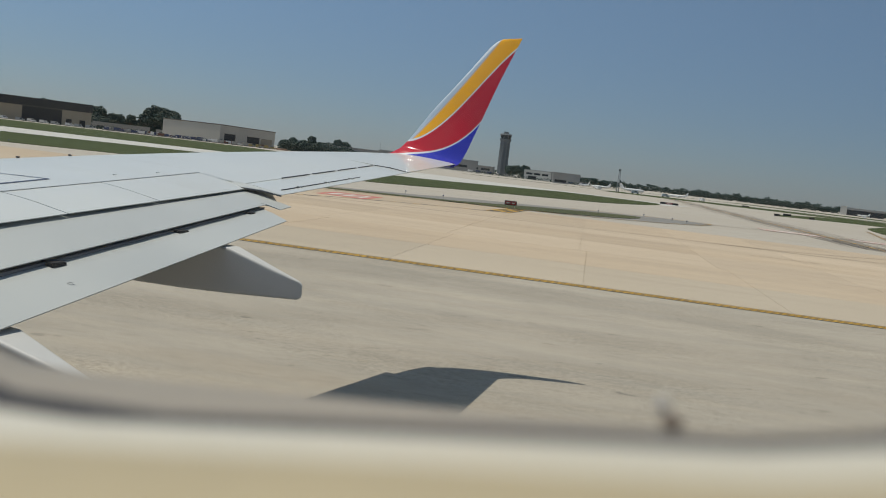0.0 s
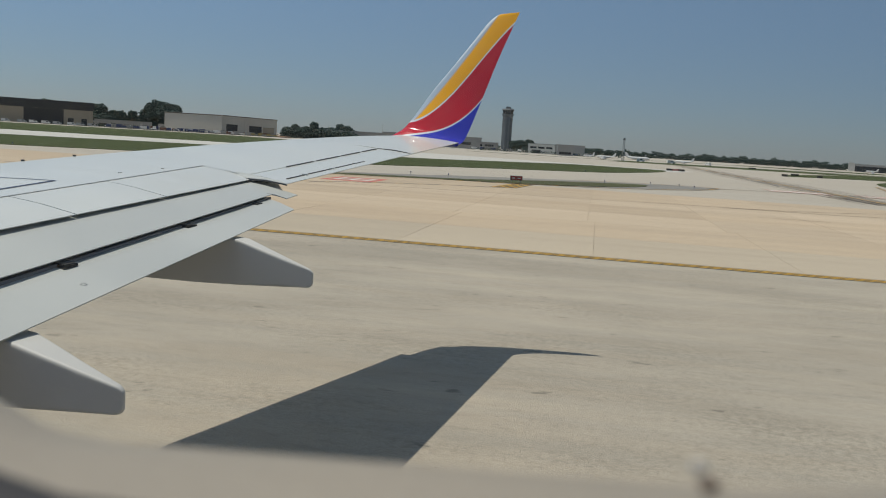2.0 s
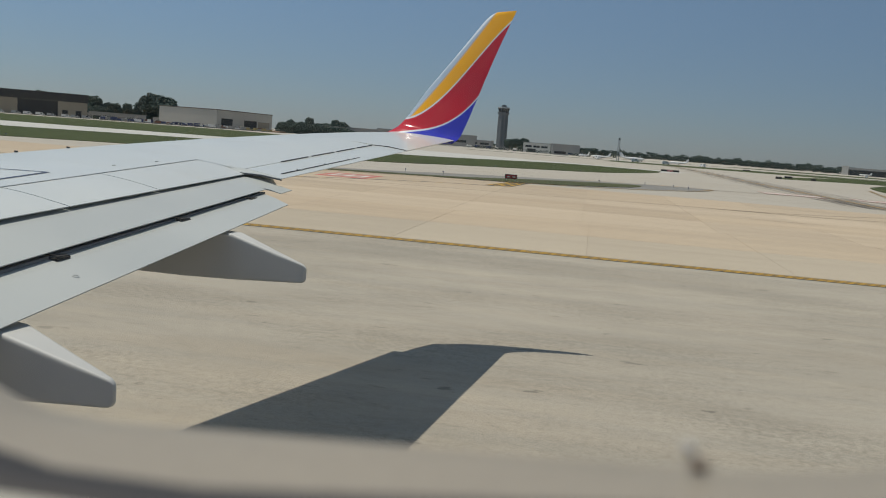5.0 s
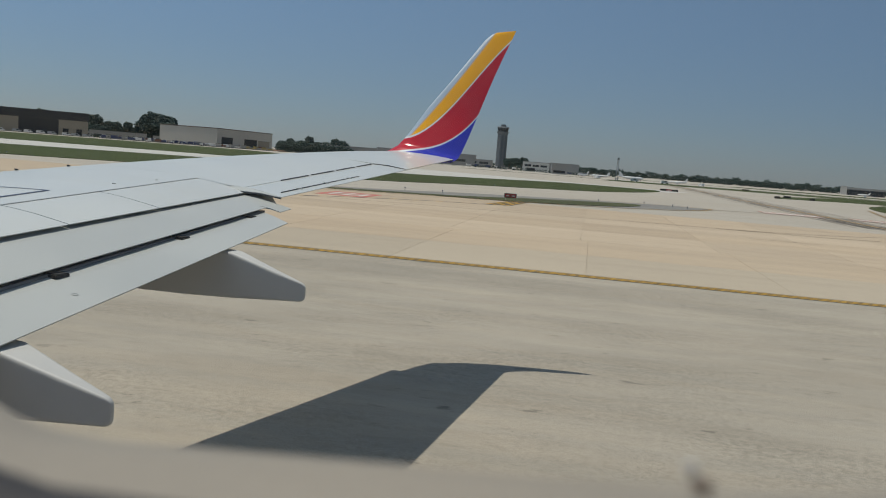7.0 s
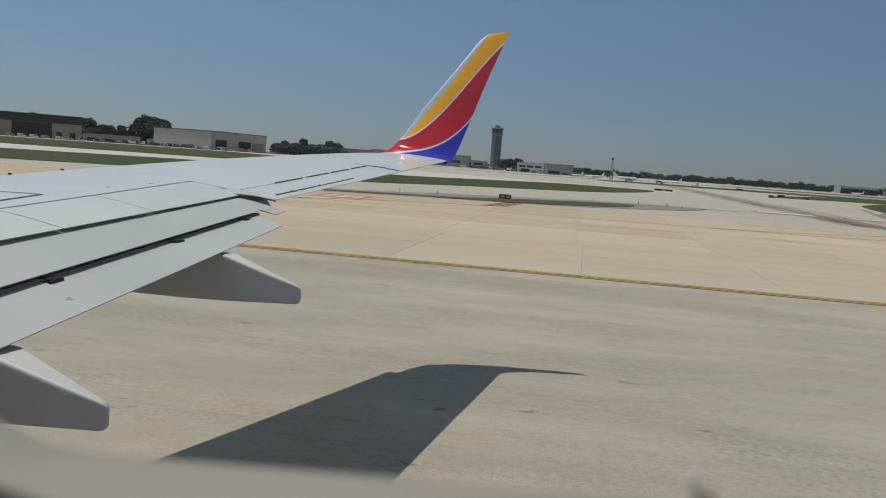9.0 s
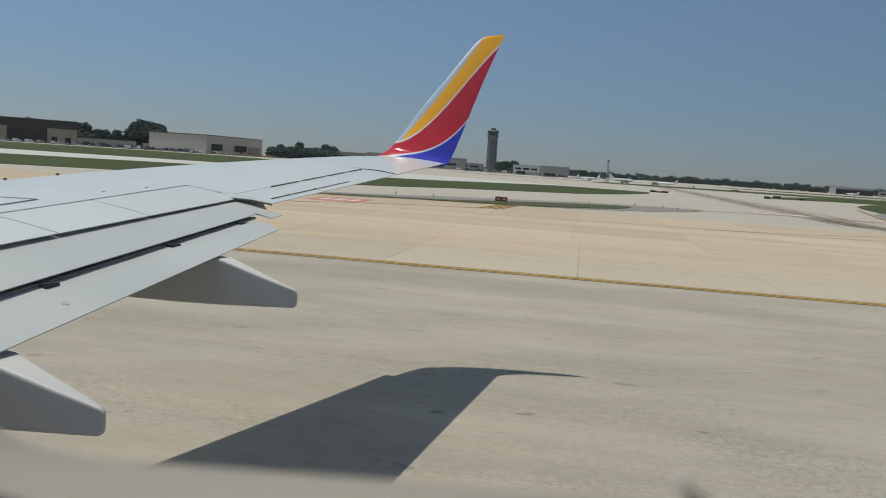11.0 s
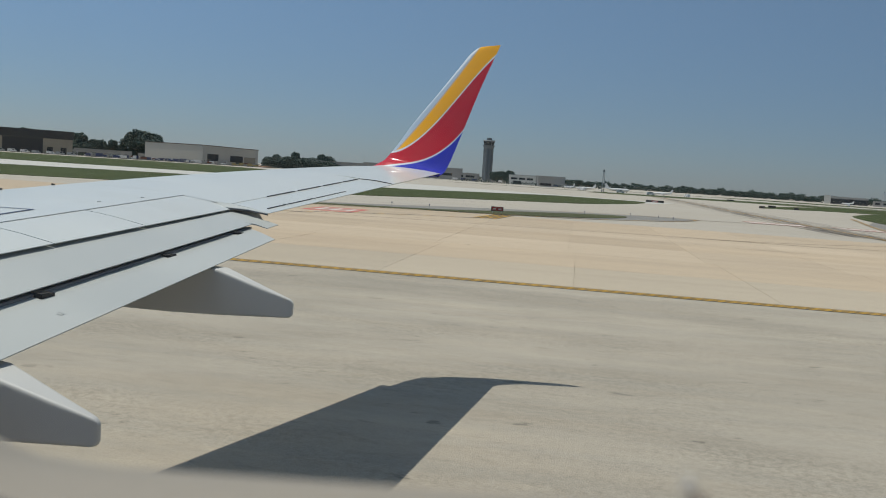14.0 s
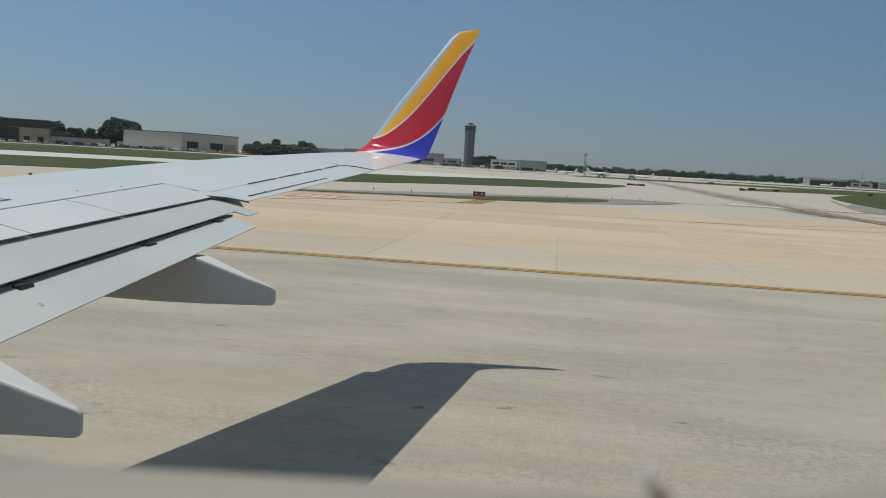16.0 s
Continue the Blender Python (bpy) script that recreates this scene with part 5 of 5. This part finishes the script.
for k in range(16):
    a = 2 * math.pi * k / 16
    part("rail_post", tube(bmesh.new(), (5.95 * math.cos(a), 5.95 * math.sin(a), 33.6), (5.95 * math.cos(a), 5.95 * math.sin(a), 34.6), 0.05, sides=5), M["steel"], tower)


def mast(label, x, y, h, w=0.9):
    ob = thing("lattice_mast", label, "mast", at=pose(x, y, -0.05))
    corners = [(-w, -w), (w, -w), (w, w), (-w, w)]
    for cx, cy in corners:
        part("leg", tube(bmesh.new(), (cx, cy, 0), (cx * 0.6, cy * 0.6, h), 0.14, 0.10, 6), M["steel"], ob)
    n = int(h / 2.0)
    for i in range(n):
        z0, z1 = i * h / n, (i + 1) * h / n
        k0, k1 = 1 - 0.4 * z0 / h, 1 - 0.4 * z1 / h
        for j in range(4):
            (ax, ay), (bx, by) = corners[j], corners[(j + 1) % 4]
            part("brace", tube(bmesh.new(), (ax * k0, ay * k0, z0), (bx * k1, by * k1, z1), 0.07, sides=5), M["steel"], ob)
    part("head", boxed(-w * 0.8, w * 0.8, -w * 0.8, w * 0.8, h, h + 1.2), M["tower_dark"], ob, "dark lamp head")


mast("grey lattice floodlight mast near parked jets", -67.0, 525.8, 12.6, 0.7)
mast("thin far lattice mast", 246.0, 1480.0, 22.5, 0.9)
mast("thin far lattice mast", 300.0, 1500.0, 18.5, 0.9)
for x, y, h in ((-300, 700, 16), (-452, 520, 4)):
    pole = thing("pole", "thin grey light pole on the airfield", "pole", "poles", at=pose(x, y, -0.05))
    part("shaft", tube(bmesh.new(), (0, 0, 0), (0, 0, h), 0.16, 0.08), M["steel"], pole)
    part("lamp", boxed(-0.6, 0.6, -0.2, 0.2, h, h + 0.2, 0.05), M["steel"], pole)


# ---- parked jets, vehicles, equipment ----
def jet(label, x, y, turn, s):
    ob = thing("parked_jet", label, "jet", "parked jets", at=pose(x, y, -0.05, 0, 0, turn) @ Matrix.Diagonal((s, s, s, 1)))
    rings = []
    for t, r, lift in ((0, 0.1, 0.0), (0.03, 0.7, 0.0), (0.08, 1.3, 0.0), (0.16, 1.7, 0.05), (0.6, 1.7, 0.05), (0.75, 1.45, 0.3), (0.9, 0.8, 0.85), (1.0, 0.2, 1.2)):
        rings.append([(-15 + 30 * t, r * math.cos(2 * math.pi * k / 14), 3.0 + lift + r * math.sin(2 * math.pi * k / 14)) for k in range(14)])
    part("fuselage", loft(rings, "fuselage", M["white"]), None, ob, "white fuselage", 50)
    for side in (1, -1):
        part("wing", loft([[(x0, side * yy, zz), (x1, side * yy, zz - 0.05), (x1, side * yy, zz - 0.25), (x0 + 0.2, side * yy, zz - 0.4)] for yy, x0, x1, zz in ((1.2, -3.2, 3.2, 2.5), (13.5, 3.4, 4.8, 3.6))], "wing", M["wing"]), None, ob, "grey wing")
        part("tailplane", loft([[(x0, side * yy, zz), (x1, side * yy, zz), (x1, side * yy, zz - 0.12), (x0, side * yy, zz - 0.15)] for yy, x0, x1, zz in ((0.5, 11.6, 14.6, 4.4), (5.0, 13.4, 15.0, 4.8))], "tailplane", M["white"]), None, ob)
        part("engine", tube(bmesh.new(), (-3.6, side * 4.6, 1.75), (-0.2, side * 4.6, 1.85), 0.95, 0.65, 14), M["white"], ob)
    part("fin", loft([[(x0, -0.15, zz), (x1, -0.1, zz), (x1, 0.1, zz), (x0, 0.15, zz)] for zz, x0, x1 in ((4.3, 9.2, 14.2), (9.6, 13.4, 15.6))], "fin", M["blue" if s > 0.8 else "white"]), None, ob, "tail fin")
    for gx, gy in ((-11, 0), (0.6, 2.3), (0.6, -2.3)):
        part("wheel", tube(bmesh.new(), (gx, gy - 0.3, 0.5), (gx, gy + 0.3, 0.5), 0.5, sides=12), M["tyre"], ob)
        part("strut", tube(bmesh.new(), (gx, gy, 0.4), (gx, gy, 2.2), 0.14, sides=6), M["steel"], ob)


jet("small white jet parked far off on the concrete", -94, 640, 15, 0.48)
jet("white jet parked far off with raised tail", -70, 632, -160, 0.62)
jet("white jet parked far off on the concrete", -38, 640, 12, 0.46)
jet("white jet parked far off near a block", -110, 660, 60, 0.44)
jet("small white jet parked far across the field", 190, 1440, 5, 0.6)
jet("small white jet parked far across the field", 470, 1390, 25, 0.7)


def wheels(ob, xs, half, r):
    for x in xs:
        for y in (-half, half):
            w = part("wheel", tube(bmesh.new(), (x, y - 0.14, r), (x, y + 0.14, r), r, sides=12), M["tyre"], ob, "black tyre")
            part("rim", tube(bmesh.new(), (x, y - 0.155, r), (x, y + 0.155, r), r * 0.55, sides=10), M["steel"], w, "steel rim")


def van(label, at, turn, colour, long=5.2, high=2.1):
    ob = thing("van", label, "van", "parked vans", at=pose(at[0], at[1], -0.04, 0, 0, turn))
    h, l = high, long / 2
    prof = [(-l, 0.45), (l - 0.1, 0.45), (l, 0.8), (l - 0.15, 1.15), (l - 1.0, 1.25), (l - 1.7, h), (-l + 0.05, h)]
    part("body", loft([[(x, y, z) for x, z in prof] for y in (-0.95, -0.9, 0.9, 0.95)], "body", M[colour]), None, ob)
    part("windscreen", loft([[(l - 1.02, y, 1.28), (l - 0.99, y, 1.30), (l - 1.62, y, h - 0.1), (l - 1.66, y, h - 0.12)] for y in (-0.8, 0.8)], "windscreen", M["pane"]), None, ob)
    for y in (-0.965, 0.945):
        part("side_window", boxed(l - 3.3, l - 1.75, y, y + 0.02, 1.30, h - 0.3), M["pane"], ob)
    wheels(ob, (-l + 0.9, l - 0.95), 0.85, 0.36)
    return ob


def cart(label, at, turn, colour, long=4.0, high=2.4, cover=True):
    ob = thing("equipment_trailer", label, "trailer", "parked ground equipment", at=pose(at[0], at[1], -0.04, 0, 0, turn))
    part("deck", boxed(-long / 2, long / 2, -1.0, 1.0, 0.5, 0.68, 0.03), M["steel"], ob)
    if cover:
        part("cover", boxed(-long / 2 + 0.05, long / 2 - 0.05, -0.97, 0.97, 0.68, high, 0.08), M[colour], ob)
    else:
        part("load", boxed(-long / 2 + 0.3, long / 2 - 0.3, -0.8, 0.8, 0.68, high * 0.7, 0.15), M[colour], ob)
        for x in (-long / 2 + 0.06, long / 2 - 0.06):
            part("end_rail", boxed(x - 0.04, x + 0.04, -0.95, 0.95, 0.68, high * 0.8), M["steel"], ob)
    part("drawbar", tube(bmesh.new(), (long / 2, 0, 0.55), (long / 2 + 1.1, 0, 0.45), 0.06), M["steel"], ob)
    wheels(ob, (-long / 2 + 0.6, long / 2 - 0.6), 0.9, 0.32)


rnd = random.Random(4)
for i in range(9):
    van("white van parked before the dark hangar", (-516 + 6.0 * i + rnd.uniform(-1, 1), 488 + 5.7 * i + rnd.uniform(-1.5, 1.5)), 44 + rnd.uniform(-12, 12), rnd.choice(["white", "white", "steel"]), 6.2, 2.3)
for i in range(170):
    f = i / 169
    x, y = -468 + 78 * f + rnd.uniform(-5, 5), 552 + 112 * f + rnd.uniform(-6, 6)
    k = rnd.random()
    colour = "blue" if (k < 0.45 and f < 0.55) else rnd.choice(["white", "white", "wall_grey", "wall_grey", "brown"] if f < 0.8 else ["brown", "amber", "wall_grey", "wall_grey"])
    words = {"blue": "blue covered ground equipment trailer in a row", "white": "white covered ground equipment trailer in a row", "wall_grey": "grey equipment trailer in a row", "brown": "rust-brown equipment trailer in a row", "amber": "amber equipment trailer in a row"}[colour]
    cart(words, (x, y), 55 + rnd.uniform(-20, 20), colour, rnd.uniform(2.6, 5.2), rnd.uniform(1.6, 3.1), rnd.random() < 0.65)
for i in range(16):
    f = i / 15
    cart("white service trailer before the far halls", (-262 + 130 * f + rnd.uniform(-4, 4), 830 - 32 * f + rnd.uniform(-8, 8)), rnd.uniform(0, 90), rnd.choice(["white", "wall_grey", "white", "blue"]), rnd.uniform(3.5, 6), rnd.uniform(1.8, 3.0))
for x, y in ((-60, 560), (-42, 575), (-20, 600), (-84, 560), (120, 900), (240, 950)):
    van("white van far across the concrete", (x, y), rnd.uniform(0, 180), "white")
mound = bmesh.new()
for i in range(60):
    bmesh.ops.create_icosphere(mound, subdivisions=1, radius=rnd.uniform(0.8, 2.2), matrix=Matrix.Translation((-404 + rnd.uniform(-13, 13), 690 + rnd.uniform(-10, 10), 0.2)) @ Matrix.Diagonal((1.6, 1.3, 0.7, 1)))
thing("soil_heap", "low reddish soil heaps by the hangar", "soil heap", kind="stuff", data=mound, material=M["soil"])


# ---- trees ----
def clumps(centres, radii, rng, squash=0.8):
    """Many small uneven leaf clumps in one mesh."""
    base = bmesh.new()
    bmesh.ops.create_icosphere(base, subdivisions=1, radius=1.0)
    bv = np.array([v.co[:] for v in base.verts])
    bf = np.array([[v.index for v in f.verts] for f in base.faces])
    base.free()
    verts, faces = [], []
    for i, (c, r) in enumerate(zip(centres, radii)):
        jag = 1 + rng.uniform(-0.28, 0.28, (len(bv), 1))
        verts.append(bv * jag * r * np.array([1, 1, squash]) + c)
        faces.append(bf + i * len(bv))
    return np.concatenate(verts), np.concatenate(faces)


def leaf_mesh(name, centres, radii, rng, flakes=0):
    v, f = clumps(centres, radii, rng)
    verts, faces = v.tolist(), f.tolist()
    for k in range(flakes):
        i = rng.integers(len(centres))
        d = rng.normal(size=3)
        d /= np.linalg.norm(d)
        c = centres[i] + d * radii[i] * rng.uniform(0.9, 1.35)
        a, b = rng.normal(size=3), rng.normal(size=3)
        s = rng.uniform(0.16, 0.40)
        a, b = a / np.linalg.norm(a) * s, b / np.linalg.norm(b) * s
        n = len(verts)
        verts += [(c - a).tolist(), (c + b).tolist(), (c + a).tolist(), (c - b).tolist()]
        faces.append([n, n + 1, n + 2, n + 3])
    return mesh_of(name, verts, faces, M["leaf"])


def tree(seed, high, wide, label):
    rng = np.random.default_rng(seed)
    ob = thing("tree", label, "tree", "broadleaf trees")
    trunk = bmesh.new()
    tube(trunk, (0, 0, 0), (0.1, 0, high * 0.35), high * 0.028, high * 0.02, 9)
    lobes = []
    for k in range(9):
        a, e = rng.uniform(0, 2 * math.pi), rng.uniform(0.35, 0.95)
        tip = (wide * 0.36 * math.cos(a) * (1.25 - e * 0.6), wide * 0.36 * math.sin(a) * (1.25 - e * 0.6), high * (0.30 + 0.52 * e))
        tube(trunk, (0.1, 0, high * rng.uniform(0.26, 0.36)), tip, high * 0.012, high * 0.004, 6)
        lobes.append((tip, wide * rng.uniform(0.17, 0.26)))
    lobes.append(((0, 0, high * 0.82), wide * 0.24))
    part("trunk", trunk, M["bark"], ob, "brown trunk with limbs")
    cs, rs = [], []
    for (c, r) in lobes:
        for _ in range(64):
            d = rng.normal(size=3)
            d /= np.linalg.norm(d)
            cs.append(np.array(c) + d * r * rng.uniform(0.35, 1.05) * np.array([1, 1, 0.8]))
            rs.append(rng.uniform(0.035, 0.090) * wide * 0.8)
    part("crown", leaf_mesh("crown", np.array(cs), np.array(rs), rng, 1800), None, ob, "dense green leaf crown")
    return ob


kinds = [tree(11, 15.0, 15.0, "broad green tree behind the hangars"), tree(12, 13.0, 17.0, "wide spreading green tree behind the hangars"), tree(13, 17.0, 14.0, "tall rounded green tree behind the hangars")]
spots = []
for i in range(26):
    f = i / 25
    spots.append((-640 + 170 * f + rnd.uniform(-6, 6), 640 + 130 * f + rnd.uniform(-14, 14), rnd.uniform(0.75, 1.05)))
spots += [(-585, 608, 1.3), (-594, 598, 1.2), (-572, 668, 1.1), (-549, 714, 1.8), (-556, 712, 1.4), (-566, 700, 1.05), (-590, 682, 1.45), (-600, 676, 1.3), (-534, 724, 1.35), (-575, 694, 1.1), (-540, 720, 2.05), (-500, 760, 1.0), (-486, 772, 1.0), (-610, 590, 1.25), (-628, 575, 1.2), (-600, 605, 1.15)]
for i in range(22):
    f = i / 21
    spots.append((-452 + 90 * f + rnd.uniform(-6, 6), 800 + 42 * f + rnd.uniform(-10, 12), rnd.choice([0.75, 0.9, 1.0, 0.7]) * (1.05 if f < 0.65 else 0.65)))
spots += [(-214, 835, 0.92), (-207, 832, 0.85), (-200, 834, 0.88), (-194, 830, 0.72), (-268, 870, 0.6), (-134, 860, 0.62), (-126, 870, 0.6)]
for i, (x, y, s) in enumerate(spots):
    m = lay @ pose(x, y, -0.05, 0, 0, rnd.uniform(0, 360)) @ Matrix.Diagonal((s, s, s * rnd.uniform(0.9, 1.1), 1))
    if i < 3:
        kinds[i].matrix_basis = m
    else:
        copy_thing(kinds[i % 3], m)


def far_wood(label, a, b, count, high, deep, seed):
    rng = np.random.default_rng(seed)
    cs, rs = [], []
    a, b = np.array(a, float), np.array(b, float)
    for k in range(int(count * 2.2)):
        f = rng.uniform()
        crest = 0.64 + 0.17 * math.sin(f * 61 + seed) * math.sin(f * 23) + 0.10 * math.sin(f * 140 + 2 * seed) + 0.07 * math.sin(f * 333 + seed)
        p = a + (b - a) * f
        z = rng.uniform(0.02, 1.0) ** 0.8 * high * crest
        cs.append(np.array([p[0] + rng.uniform(-3, 3), p[1] + rng.uniform(0, deep), z]))
        rs.append(rng.uniform(0.5, 1.5) * high / 14)
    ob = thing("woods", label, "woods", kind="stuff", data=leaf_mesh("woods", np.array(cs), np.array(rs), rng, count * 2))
    return ob


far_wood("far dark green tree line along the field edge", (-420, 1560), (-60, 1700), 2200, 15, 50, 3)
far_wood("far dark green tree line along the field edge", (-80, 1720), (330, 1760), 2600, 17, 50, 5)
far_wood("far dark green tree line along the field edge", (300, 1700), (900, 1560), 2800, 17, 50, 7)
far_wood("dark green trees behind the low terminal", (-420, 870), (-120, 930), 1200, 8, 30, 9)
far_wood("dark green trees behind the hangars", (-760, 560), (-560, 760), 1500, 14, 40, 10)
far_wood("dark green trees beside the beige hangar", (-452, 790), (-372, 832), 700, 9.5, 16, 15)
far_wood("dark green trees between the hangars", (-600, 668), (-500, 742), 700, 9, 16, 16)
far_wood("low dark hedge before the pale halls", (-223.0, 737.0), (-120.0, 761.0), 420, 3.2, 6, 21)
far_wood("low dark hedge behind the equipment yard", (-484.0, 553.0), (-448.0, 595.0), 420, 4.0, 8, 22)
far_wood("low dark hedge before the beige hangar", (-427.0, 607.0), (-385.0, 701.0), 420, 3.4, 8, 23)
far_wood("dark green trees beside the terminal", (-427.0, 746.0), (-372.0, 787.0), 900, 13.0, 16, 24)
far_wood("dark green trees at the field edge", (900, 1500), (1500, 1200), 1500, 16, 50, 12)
lay = HERE

# ---- concrete slabs with recessed joints, laid last ----
WIDE, DEEP = 7.75, 8.6
apron = thing("apron", "tan concrete apron of large square slabs", "pavement", kind="structure", at=pose(EDGE_AT.x, EDGE_AT.y, 0, 0, 0, EDGE_TURN),
              data=mesh_of("apron", [(-100, 0.01, -0.030), (85, 0.01, -0.030), (85, 7 * DEEP, -0.030), (-100, 7 * DEEP, -0.030)], [(0, 1, 2, 3)], M["seam"]))
GAP = 0.010


def slab_of(face, wide=WIDE, deep=DEEP):
    bm = boxed(-wide / 2 + GAP / 2, wide / 2 - GAP / 2, -deep / 2 + GAP / 2, deep / 2 - GAP / 2, -0.025, 0.0, 0.006)
    return solid(bm, "slab", M[face])


kinds_of_slab = {face: slab_of(face) for face in ("slab", "warm_slab", "grey_slab", "patch")}
ROW_FACES = ("grey_slab", "slab", "warm_slab", "slab", "warm_slab", "slab", "slab")
for r, face in enumerate(ROW_FACES):
    for c in range(-12, 10):
        ob = new("slab", kinds_of_slab["patch" if (r, c) == (0, -4) else face])
        ob.location = ((c + 0.5) * WIDE - (0.45 if r > 1 else 0.0), (r + 0.5) * DEEP, 0.0)
        ob.parent = apron
for r in range(5):
    for c in range(6, 11):
        ob = new("slab", kinds_of_slab["slab"])
        ob.location = ((c + 0.5) * WIDE + 2.0, -(r + 0.5) * DEEP, 0.004)
        ob.parent = apron
